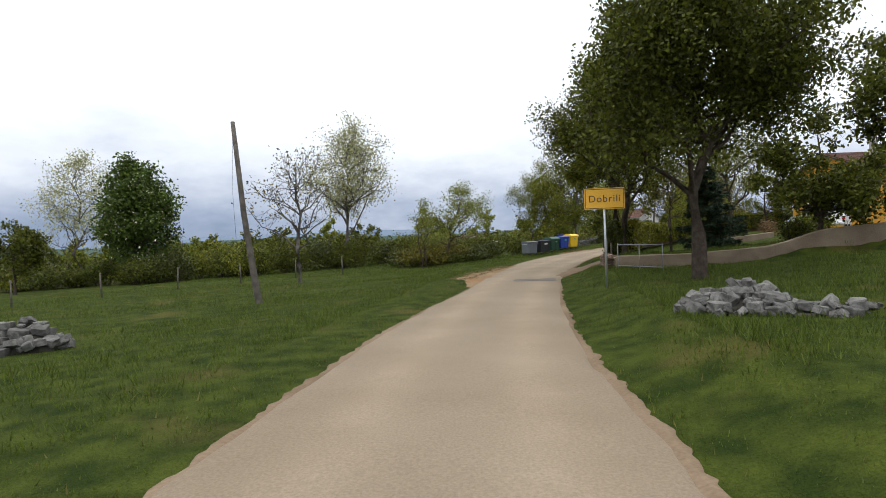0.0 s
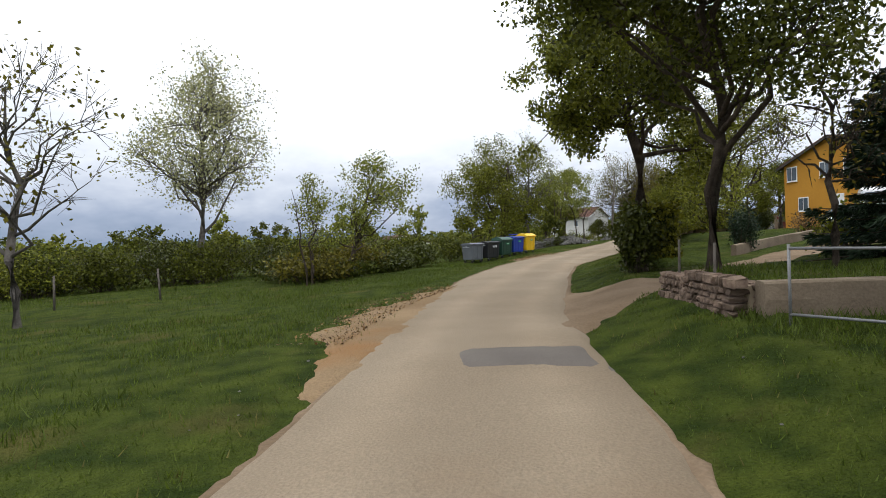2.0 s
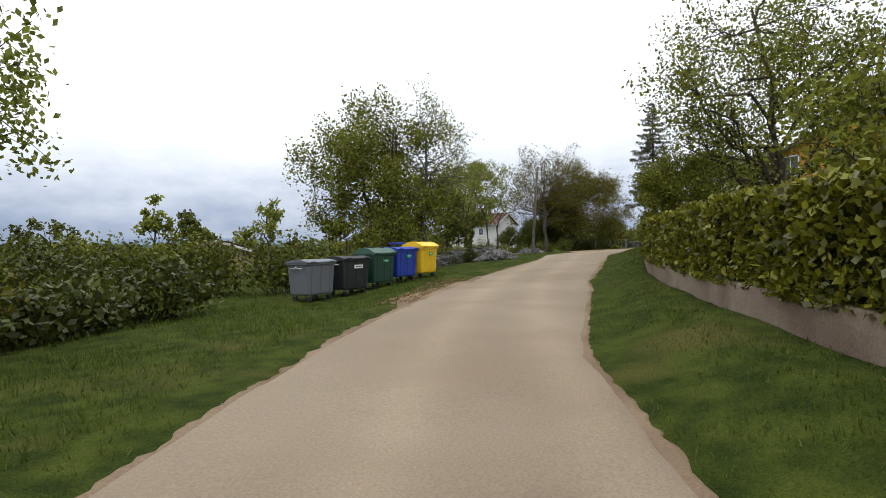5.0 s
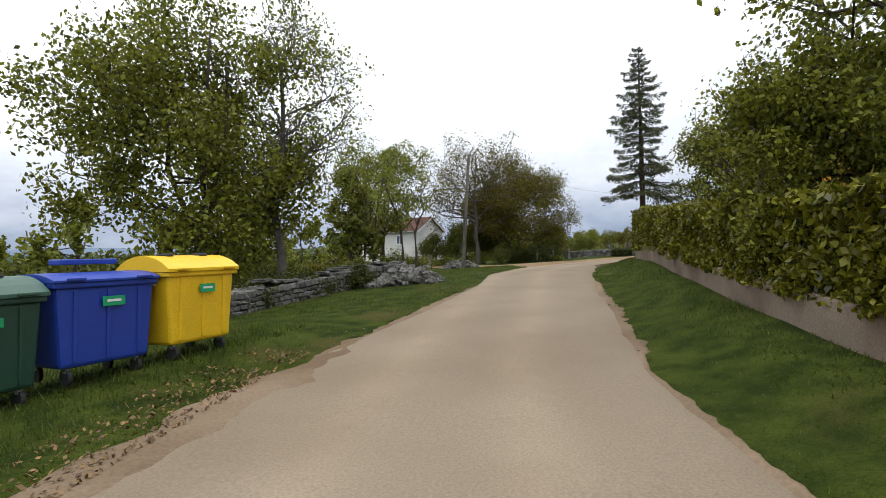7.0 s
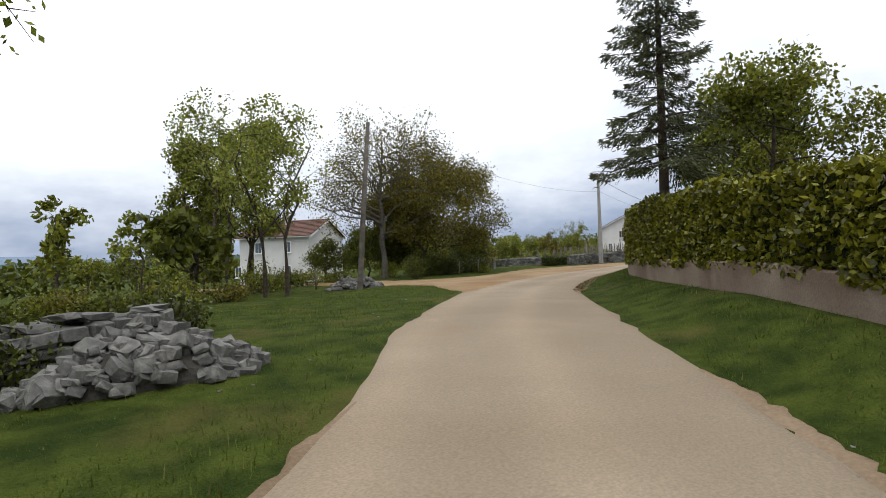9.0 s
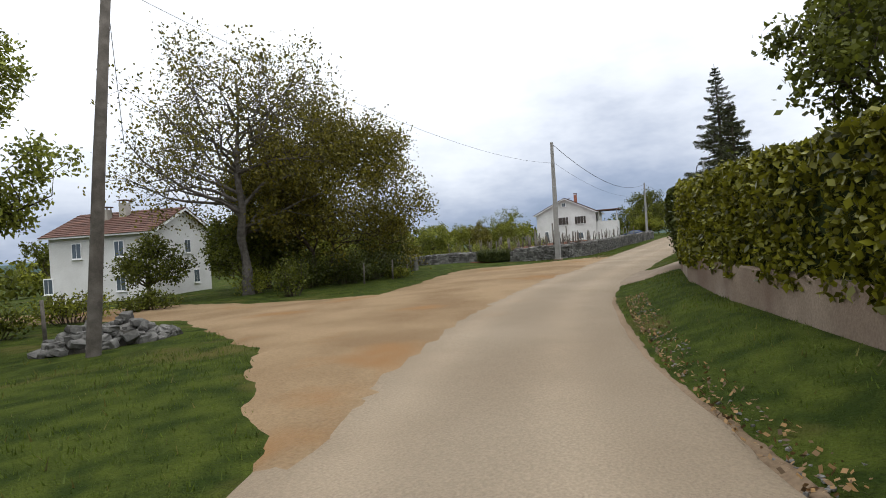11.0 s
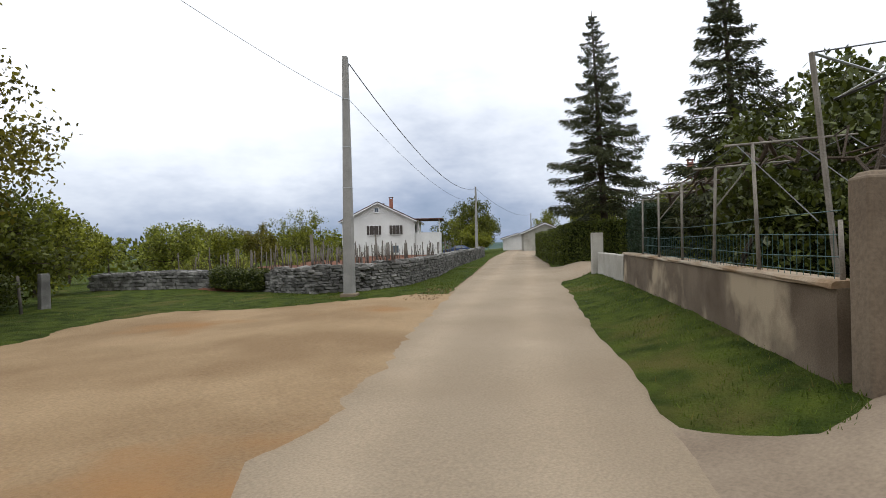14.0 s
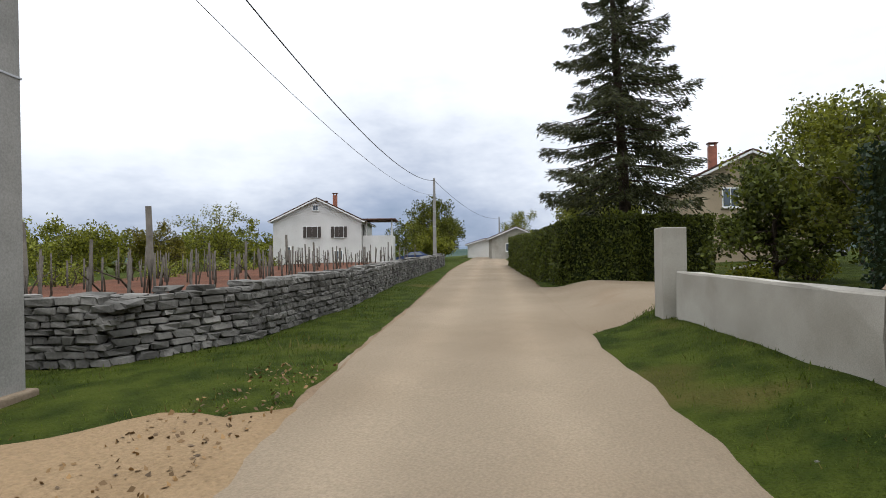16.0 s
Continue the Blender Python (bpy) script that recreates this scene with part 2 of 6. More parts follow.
def soup(name, pts, mat):
    """A mesh of many separate faces: pts is (faces, corners, 3)."""
    n, k, _ = pts.shape
    me = bpy.data.meshes.new(name)
    me.vertices.add(n * k)
    me.vertices.foreach_set("co", pts.astype(np.float32).ravel())
    me.loops.add(n * k)
    me.loops.foreach_set("vertex_index", np.arange(n * k, dtype=np.int32))
    me.polygons.add(n)
    me.polygons.foreach_set("loop_start", np.arange(0, n * k, k, dtype=np.int32))
    me.polygons.foreach_set("loop_total", np.full(n, k, dtype=np.int32))
    me.update(calc_edges=True)
    me.materials.append(mat)
    return me


def from_bm(name, bm, mat, smooth=False):
    me = bpy.data.meshes.new(name)
    bmesh.ops.recalc_face_normals(bm, faces=bm.faces)
    bm.to_mesh(me)
    bm.free()
    me.materials.append(mat)
    if smooth:
        me.polygons.foreach_set("use_smooth", [True] * len(me.polygons))
    return me


def part(name, data, mat=None, parent=None, label="", smooth=False):
    """Links a mesh, or a bmesh with its material, as one object under a thing or a part."""
    me = from_bm(name, data, mat, smooth) if isinstance(data, bmesh.types.BMesh) else data
    ob = new(name, me)
    if parent:
        ob.parent = parent
    return tagged(ob, label)


def thing(name, place, label, category, group="", turn=0.0, kind=""):
    ob = new(name)
    ob.empty_display_size = 0.2
    ob.matrix_basis = pose(*place, 0, 0, turn)
    return tagged(ob, label, category, group, kind)


def box(bm, cx, cy, cz, sx, sy, sz, bevel=0.0, turn=0.0, taper=1.0):
    """A box with its centre and sizes; taper widens or narrows the top."""
    got = bmesh.ops.create_cube(bm, size=1.0)["verts"]
    for v in got:
        k = taper if v.co.z > 0 else 1.0
        v.co = Vector((v.co.x * sx * k, v.co.y * sy * k, v.co.z * sz))
    m = Matrix.Translation((cx, cy, cz)) @ Matrix.Rotation(radians(turn), 4, "Z")
    bmesh.ops.transform(bm, matrix=m, verts=got)
    if bevel:
        edges = list({e for v in got for e in v.link_edges})
        bmesh.ops.bevel(bm, geom=edges, offset=bevel, segments=2, affect="EDGES", profile=0.5)
    return bm


def boxed(*args, **kw):
    return box(bmesh.new(), *args, **kw)


def rod(bm, a, b, ra, rb=None, sides=8):
    """A tapered round bar from a to b."""
    a, b = Vector(a), Vector(b)
    rb = ra if rb is None else rb
    q = (b - a).to_track_quat("Z", "Y").to_matrix()
    rings = []
    for c, r in ((a, ra), (b, rb)):
        rings.append([bm.verts.new(c + q @ Vector((math.cos(k * math.tau / sides) * r, math.sin(k * math.tau / sides) * r, 0))) for k in range(sides)])
    for k in range(sides):
        bm.faces.new((rings[0][k], rings[0][(k + 1) % sides], rings[1][(k + 1) % sides], rings[1][k]))
    bm.faces.new(rings[0][::-1])
    bm.faces.new(rings[1])
    return bm


def tube(bm, points, radii, sides=6):
    """A tapered tube through points, with rings kept level with its run."""
    rings = []
    for i, p in enumerate(points):
        d = (points[min(i + 1, len(points) - 1)] - points[max(i - 1, 0)])
        q = d.to_track_quat("Z", "Y").to_matrix()
        rings.append([bm.verts.new(p + q @ Vector((math.cos(k * math.tau / sides) * radii[i], math.sin(k * math.tau / sides) * radii[i], 0))) for k in range(sides)])
    for r0, r1 in zip(rings, rings[1:]):
        for k in range(sides):
            bm.faces.new((r0[k], r0[(k + 1) % sides], r1[(k + 1) % sides], r1[k]))
    bm.faces.new(rings[-1])
    return bm


def leaf_quads(rng, centres, size, droop=0.0):
    """A kite-shaped leaf at each centre, turned at random."""
    n = len(centres)
    a = rng.normal(0, 1, (n, 3))
    a[:, 2] -= droop
    a /= np.linalg.norm(a, axis=1)[:, None]
    b = np.cross(a, rng.normal(0, 1, (n, 3)))
    b /= np.linalg.norm(b, axis=1)[:, None] + 1e-9
    s = size * rng.uniform(0.6, 1.4, n)[:, None]
    return np.stack([centres - a * s * 0.5, centres + b * s * 0.30, centres + a * s * 0.5, centres - b * s * 0.30], 1)


# ---- the lie of the land ----
LAST = DRIVE[-1]
ROAD = [(-1.5, -30.0, DRIVE[0][3] - EYE - 0.1), (-1.2, -14.0, DRIVE[0][3] - EYE - 0.1)]
ROAD += [(r[1], r[2], r[3] - EYE) for r in DRIVE if r[0] not in (4.2, 6.5, 10.5)]
ROAD += [(LAST[1] + a, LAST[2] + b, LAST[3] - EYE + c) for a, b, c in ((14, 5.4, 0.25), (28, 11, 0.5), (46.5, 18.6, 0.85), (70, 28, 1.2), (93, 37.4, 1.5), (130, 52, 1.9))]
ROAD = np.array(ROAD)


def beside(xy):
    """For rows of x, y: the road's height at the nearest spot, the way off it (right is positive), the run along it in metres."""
    xy = np.atleast_2d(np.asarray(xy, float))
    best = np.full(len(xy), 1e18)
    z, off, run = np.zeros(len(xy)), np.zeros(len(xy)), np.zeros(len(xy))
    start = 0.0
    for a, b in zip(ROAD[:-1], ROAD[1:]):
        s = (b - a)[:2]
        n2 = s @ s
        r = xy - a[:2]
        t = np.clip((r @ s) / n2, 0, 1)
        d2 = ((r - t[:, None] * s) ** 2).sum(1)
        side = np.where(s[0] * r[:, 1] - s[1] * r[:, 0] > 0, -1.0, 1.0)
        k = d2 < best
        best[k] = d2[k]
        z[k], off[k], run[k] = (a[2] + t * (b[2] - a[2]))[k], (np.sqrt(d2) * side)[k], (start + t * math.sqrt(n2))[k]
        start += math.sqrt(n2)
    return z, off, run


EDGE_R = np.array([(0, 1.85), (36, 1.5), (44, 1.42), (53, 1.32), (60, 1.3), (64, 1.2), (67, 1.0), (74, 1.0), (79, 1.6), (85, 2.25), (98, 2.28), (106, 2.45), (112, 2.1), (117, 1.75), (121, 1.6), (132, 1.45), (138, 1.75), (147, 1.85), (160, 1.75), (270, 1.8)]).T
EDGE_L = np.array([(0, -2.6), (40, -2.4), (45, -2.28), (50, -2.0), (57, -2.15), (61, -2.4), (64, -2.8), (66, -3.1), (72, -3.2), (83, -2.95), (90, -2.75), (94, -2.2), (97, -1.9), (100, -1.6), (108, -1.8), (120, -2.2), (146, -2.1), (150, -2.25), (156, -2.5), (162, -2.65), (184, -3.2), (270, -3.2)]).T


def edges(run):
    """How far the asphalt reaches to the left and to the right of the line driven."""
    return np.interp(run, *EDGE_L), np.interp(run, *EDGE_R)


def ease(a, b, v):
    v = np.clip((v - a) / (b - a), 0, 1)
    return v * v * (3 - 2 * v)


def garden_rise(xy, d):
    """The raised garden behind the low wall beside the first drive."""
    xy = np.atleast_2d(np.asarray(xy, float))
    return ease(3.5, 4.0, d) * ease(22.5, 23.0, xy[:, 1] + 0.25 * (xy[:, 0] - 7)) * (1 - ease(26.2, 27.0, xy[:, 1] - 0.46 * (xy[:, 0] - 8.2))) * (1 - ease(22, 30, xy[:, 0]))


def land(xy):
    """The height of the ground."""
    z, d, run = beside(xy)
    er = edges(run)[1]
    right = 0.4 * ease(er + 0.1, er + 1.8, d) + (0.02 + 0.045 * (1 - ease(88, 104, run))) * np.clip(d - 6, 0, 26) + 0.45 * garden_rise(xy, d)
    left = -0.35 * ease(3, 14, -d) - 0.035 * np.clip(-d - 18, 0, 150)
    xy = np.atleast_2d(np.asarray(xy, float))
    along_bins = (xy[:, 0] - 10.9) * 0.79 + (xy[:, 1] - 56.8) * 0.61
    hump = (ease(-4.5, 3, along_bins) * 0.42 - 0.24) * (1 - ease(3.5, 8, np.abs(along_bins))) * ease(0.6, 1.6, edges(run)[0] - d) * (1 - ease(5.5, 9, -d))
    return z + np.where(d > 0, right, left + hump)


def gz(x, y):
    return float(land([(x, y)])[0])


def spot(run, off):
    """x, y and the road's heading at a run along the road and a way off it."""
    start = 0.0
    for a, b in zip(ROAD[:-1], ROAD[1:]):
        s = (b - a)[:2]
        n = float(np.hypot(*s))
        if run <= start + n or b is ROAD[-1]:
            t = (run - start) / n
            u = s / n
            p = a[:2] + t * s + off * np.array([u[1], -u[0]])
            return float(p[0]), float(p[1]), math.degrees(math.atan2(u[1], u[0]))
        start += n
    return 0.0, 0.0, 0.0


def run_at(x, y):
    return float(beside([(x, y)])[2][0])


# ---- ground, road, paths ----
def kerb_spot(run, inwards=0.35):
    """A spot just inside the asphalt's right edge."""
    return spot(run, float(edges(run)[1]) - inwards)[:2]


TRACK = [spot(run_at(30.6, 75.5), -1.3)[:2], (32.4, 79.4), (33.9, 82.6), (34.7, 88), (35.6, 93), (31, 101), (24, 113), (29, 117), (38, 99.8), (42.4, 91), (47, 94.4), (52, 98.5), (56.5, 101.5), (58.6, 101), (59.3, 97.6), (61.5, 96), (63.2, 95), spot(run_at(64.4, 93.8), -2.0)[:2], spot(run_at(58, 90), -1.4)[:2], spot(run_at(50, 86), -1.4)[:2], spot(run_at(42, 80), -1.4)[:2], spot(run_at(35, 77), -1.4)[:2]]
EARTH_DRIVE = [kerb_spot(54.0), kerb_spot(57.0), kerb_spot(62.3), (7.4, 29.9), (8.7, 29.4), (10.4, 30.9), (14.8, 34.3), (27, 42), (30, 38), (17, 30.8), (10.5, 27.8), (8.5, 26.95), (7.2, 26.2), (6.0, 25.0)]
GATE_DRIVE = [kerb_spot(129.6), kerb_spot(133), kerb_spot(136.9), (52.5, 84.0), (53.6, 83.5), (56.7, 82.6), (61.2, 81.5), (61.5, 79.4), (55.5, 79.6), (51.8, 80.6), (50.2, 81.3), (48.4, 81.5), (47.4, 82.0)]
YARD = [kerb_spot(155.2), kerb_spot(161), kerb_spot(168.5), (80.8, 95.2), (80.0, 92.4), (83.4, 90.3), (83.0, 88.8), (77, 89.4), (72.4, 91.1), (71, 91.55)]
GRAVEL = [TRACK, EARTH_DRIVE, GATE_DRIVE, YARD]

def inside_of(outline, q):
    """How far points lie inside an outline, in metres; negative outside."""
    o = np.array(outline, float)
    inside = np.zeros(len(q), bool)
    near = np.full(len(q), 1e9)
    for a, b in zip(o, np.roll(o, -1, 0)):
        cross = (a[1] > q[:, 1]) != (b[1] > q[:, 1])
        with np.errstate(divide="ignore", invalid="ignore"):
            xcut = (b[0] - a[0]) * (q[:, 1] - a[1]) / (b[1] - a[1]) + a[0]
        inside ^= cross & (q[:, 0] < xcut)
        s = b - a
        t = np.clip(((q - a) @ s) / (s @ s + 1e-9), 0, 1)
        near = np.minimum(near, np.hypot(*(q - a - t[:, None] * s).T))
    return np.where(inside, near, -near)


def build_ground():
    gx = np.concatenate([[-4000, -2200, -1200, -700, -400, -250, -160, -110, -80], np.arange(-60, 150, 0.75), [152, 158, 168, 185, 220, 290, 420, 700, 1200, 2200, 4000]])
    gy = np.concatenate([[-4000, -2200, -1200, -600, -300, -150, -80, -50], np.arange(-35, 160, 0.75), [165, 175, 190, 220, 280, 400, 700, 1200, 2200, 4000]])
    xx, yy = np.meshgrid(gx, gy)
    xy = np.stack([xx.ravel(), yy.ravel()], 1)
    zz = land(xy)
    _, d, run = beside(xy)
    bump = np.array([noise.noise((a * 0.35, b * 0.35, 0.0)) + 0.5 * noise.noise((a * 1.3, b * 1.3, 4.0)) for a, b in xy])
    bare = np.max([inside_of(o, xy) for o in GRAVEL], 0)
    el, er = edges(run)
    mid, half = (el + er) / 2, (er - el) / 2
    zz += 0.06 * bump * ease(half + 0.2, half + 2.8, np.abs(d - mid)) * (1 - ease(-1.5, 0.0, bare))
    zz -= 0.03 * ease(-0.3, 0.6, bare)
    zz -= 0.07 * (1 - ease(half - 0.47, half + 0.08, np.abs(d - mid)))
    nx, ny = len(gx), len(gy)
    verts = np.column_stack([xy, zz])
    i = (np.arange(ny - 1)[:, None] * nx + np.arange(nx - 1)[None]).ravel()
    faces = np.column_stack([i, i + 1, i + 1 + nx, i + nx])
    me = mesh_of("ground", verts.tolist(), faces.tolist(), M_GRASS, True)
    tagged(new("ground", me), "green spring meadow with short grass and clover", "ground", kind="structure")


build_ground()


def build_road():
    verts, faces = [], []
    cols = 25
    runs = np.arange(0.5, 265, 0.5)
    for r in runs:
        el, er = edges(r)
        for c in range(cols):
            f = c / (cols - 1)
            off = el + f * (er - el)
            if c in (0, cols - 1):
                off += 0.16 * noise.noise((r * 0.9, c * 3.0, 1.0)) + 0.12 * noise.noise((r * 0.25, c * 3.0, 7.0))
            x, y, _ = spot(r, off)
            drop = -0.05 if c in (0, cols - 1) else 0.0
            verts.append((x, y, spot_z(r) + 0.025 + 0.03 * (1 - (2 * f - 1) ** 2) + drop))
    for i in range(len(runs) - 1):
        for c in range(cols - 1):
            a = i * cols + c
            faces.append((a, a + 1, a + 1 + cols, a + cols))
    me = mesh_of("road", verts, faces, M_ROAD, True)
    worn = me.attributes.new("worn", "FLOAT", "POINT")
    el, er = edges(np.repeat(runs, cols))
    off = el + np.tile(np.arange(cols) / (cols - 1), len(runs)) * (er - el)
    worn.data.foreach_set("value", np.exp(-((off + 1.25) / 0.38) ** 2) + np.exp(-((off - 0.5) / 0.38) ** 2))
    tagged(new("road", me), "narrow worn asphalt lane dusty with beige limestone", "road", kind="structure")


RUNS = np.concatenate([[0], np.cumsum(np.hypot(*np.diff(ROAD[:, :2], axis=0).T))])


def spot_z(run):
    return float(np.interp(run, RUNS, ROAD[:, 2]))


build_road()


def ground_patch(name, outline, mat, label, category, lift=0.03, step=0.3, rough=0.35, kind="structure", ramp=0.3):
    """A sheet of other soil on the ground, with a ragged edge along the outline that runs out into the ground."""
    o = np.array(outline, float)
    lo, hi = o.min(0) - 0.8, o.max(0) + 0.8
    xs, ys = np.arange(lo[0], hi[0] + step, step), np.arange(lo[1], hi[1] + step, step)
    xx, yy = np.meshgrid(xs, ys)
    p = np.stack([xx.ravel(), yy.ravel()], 1)
    w = np.array([(noise.noise((a * 0.7, b * 0.7, 2.0)) + 0.6 * noise.noise((a * 2.4, b * 2.4, 5.0)), noise.noise((a * 0.7, b * 0.7, 9.0)) + 0.6 * noise.noise((a * 2.4, b * 2.4, 8.0))) for a, b in p])
    f = inside_of(outline, p + rough * w)
    ground = land(p)
    verts, faces, made = [], [], {}
    nx = len(xs)

    def corner(i, j):
        """A grid corner, or the spot between two corners where the outline passes."""
        key = (min(i, j), max(i, j))
        if key not in made:
            if i == j:
                c, g, k = p[i], ground[i], min(1.0, f[i] / ramp)
            else:
                t = f[i] / (f[i] - f[j])
                c, g, k = p[i] + t * (p[j] - p[i]), ground[i] + t * (ground[j] - ground[i]), 0.0
            made[key] = len(verts)
            verts.append((c[0], c[1], g - 0.035 + (lift + 0.035) * k))
        return made[key]

    for y in range(len(ys) - 1):
        for x in range(nx - 1):
            k = y * nx + x
            ring = (k, k + 1, k + 1 + nx, k + nx)
            if max(f[v] for v in ring) <= 0:
                continue
            poly = []
            for a, b in zip(ring, ring[1:] + ring[:1]):
                if f[a] > 0:
                    poly.append(corner(a, a))
                if (f[a] > 0) != (f[b] > 0):
                    poly.append(corner(a, b))
            if len(poly) > 2:
                faces.append(poly)
    return tagged(new(name, mesh_of(name, verts, faces, mat, True)), label, category, kind=kind)


# the side track of yellow gravel, the drives and worn verges
ground_patch("side_track", TRACK, M_EARTH, "side track of yellow gravel and packed earth", "track", 0.045)
ground_patch("side_drive", EARTH_DRIVE, M_DIRT, "brown earth drive with wheel ruts", "drive", 0.045)
ground_patch("concrete_drive", GATE_DRIVE, M_CONC, "cracked concrete drive before the red gate", "drive", 0.05, 0.25, 0.12)
ground_patch("yard_drive", YARD, M_ROAD, "dusty paved yard entrance beside a clipped hedge", "drive", 0.045, 0.3, 0.15)
ground_patch("asphalt_patch", [(2.4, 21.9), (4.5, 21.5), (4.75, 23.2), (2.6, 23.6)], M_PATCH, "darker repaired square of asphalt", "road patch", 0.068, 0.2, 0.06)
BIN_RUN = run_at(14.8, 55.6)
def left_verge(r, out):
    return spot(r, float(edges(r)[0]) - out)[:2]


ground_patch("bin_verge", [left_verge(BIN_RUN - 8, -0.25), left_verge(BIN_RUN + 4, -0.25), left_verge(BIN_RUN + 3, 0.25), left_verge(BIN_RUN - 1, 0.65), left_verge(BIN_RUN - 5, 0.8), left_verge(BIN_RUN - 8, 0.3)], M_DIRT, "trodden earth and dead leaves at the lane's edge", "verge", 0.04, 0.15, 0.35)
ground_patch("worn_verge", [left_verge(51, -0.3), left_verge(66, -0.3), left_verge(63, 0.5), left_verge(58, 1.3), left_verge(54, 1.1), left_verge(51.5, 0.4)], M_EARTH, "worn earth and gravel at the lane's edge", "verge", 0.04, 0.15, 0.45)
ground_patch("vineyard_soil", [(64.9, 101.5), (65.2, 98.9), (67.4, 98.6), (72, 100), (82, 104.5), (104.5, 113.2), (112, 126), (107, 134), (92, 128), (66.5, 118), (65.2, 108)], M_REDEARTH, "bare red soil of the vineyard", "soil", 0.52, 0.5, 0.3, ramp=1.2)


def edge_strips():
    """Narrow ribbons of red-brown earth where the asphalt crumbles into the grass."""
    for r0, r1, a, wide in ((31, 51, 1.7, 0.32), (60, 78, 1.7, 0.22), (78, 89, 1.7, 0.2), (89, 101, 1.7, 0.55), (31, 52, -2.4, 0.30), (64, 86, -2.4, 0.36), (86, 100, -2.4, 0.42), (112, 126, 1.7, 0.2), (127, 152, -2.4, 0.42), (152, 235, -2.4, 0.18), (165, 235, 1.7, 0.15)):
        side = 1.0 if a > 0 else -1.0
        runs = np.arange(r0, r1, 0.12)
        rows = []
        for r in runs:
            n = 0.5 + 0.5 * noise.noise((r * 0.3, a, 3.0)) + 0.3 * noise.noise((r * 1.9, a, 6.0)) + 0.45 * noise.noise((r * 6.0, a, 9.0))
            w = wide * max(0.05, n * 0.6) * min(1.0, (r - r0) / 1.5, (r1 - r) / 1.5)
            at = float(edges(r)[1]) - 0.15 if side > 0 else float(edges(r)[0]) + 0.2
            rows += [spot(r, at)[:2], spot(r, at + side * (0.10 + 0.5 * w))[:2], spot(r, at + side * (0.12 + w))[:2], spot(r, at + side * (0.17 + w))[:2]]
        rows = np.array(rows)
        z = land(rows) + np.tile([-0.03, 0.012, 0.008, -0.05], len(runs))
        q = (np.arange(len(runs) - 1)[:, None] * 4 + np.arange(3)[None]).ravel()
        faces = np.column_stack([q, q + 1, q + 5, q + 4])
        me = mesh_of("verge_earth", np.column_stack([rows, z]).tolist(), faces.tolist(), M_DIRT, True)
        tagged(new("verge_earth", me), "crumbling red-brown earth along the asphalt's edge", "verge", kind="structure")


edge_strips()


def far_hills():
    for k, (r, h, seed) in enumerate(((1500, 46, 3.0), (2600, 95, 11.0))):
        verts, faces = [], []
        n = 220
        for i in range(n):
            a = i * math.tau / n
            top = h * (0.45 + 0.4 * noise.noise((math.cos(a) * 2.2, math.sin(a) * 2.2, seed)) + 0.18 * noise.noise((math.cos(a) * 9, math.sin(a) * 9, seed)))
            for q, (rr, zz) in enumerate(((r - 260, -14), (r - 60, top * 0.7), (r, top), (r + 200, -14))):
                verts.append((rr * math.cos(a) + 40, rr * math.sin(a) + 60, zz))
        for i in range(n):
            for q in range(3):
                a, b = i * 4 + q, ((i + 1) % n) * 4 + q
                faces.append((a, b, b + 1, a + 1))
        # distance haze is put into these colours, bluer and paler on the farther ring
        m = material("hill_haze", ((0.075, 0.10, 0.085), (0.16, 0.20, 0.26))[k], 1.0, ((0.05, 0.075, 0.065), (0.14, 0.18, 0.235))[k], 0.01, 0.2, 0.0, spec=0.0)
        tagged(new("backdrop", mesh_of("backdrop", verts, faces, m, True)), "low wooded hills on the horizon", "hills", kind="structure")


far_hills()


def far_woods(name, x0, y0, x1, y1, low, tall, deep, count, mat, seed):
    """A belt of far woodland: many leaf clumps heaped into crowns of uneven height."""
    rng = np.random.default_rng(seed)
    f = rng.uniform(0, 1, count)
    top = np.array([0.62 + 0.38 * noise.noise((q * 26, seed, 0.0)) + 0.22 * noise.noise((q * 90, seed, 3.0)) for q in f]) * tall
    x, y = x0 + (x1 - x0) * f + rng.normal(0, deep, count), y0 + (y1 - y0) * f + rng.normal(0, deep, count)
    z = land(np.column_stack([x, y])) + low + top * rng.uniform(0, 1, count) ** 0.7
    tagged(new(name, soup(name, leaf_quads(rng, np.column_stack([x, y, z]), 1.1), mat)), "belt of dark woodland on the skyline", "woods", kind="stuff")


far_woods("far_woods", -150, 70, -40, 150, 0, 8.5, 3.0, 7000, L_DARK, 5)
far_woods("far_woods", -60, 130, 70, 205, 0, 8.0, 3.0, 8000, L_DARK, 6)
far_woods("far_woods", 60, 190, 200, 175, 0, 7.5, 3.0, 7000, L_DARK, 7)


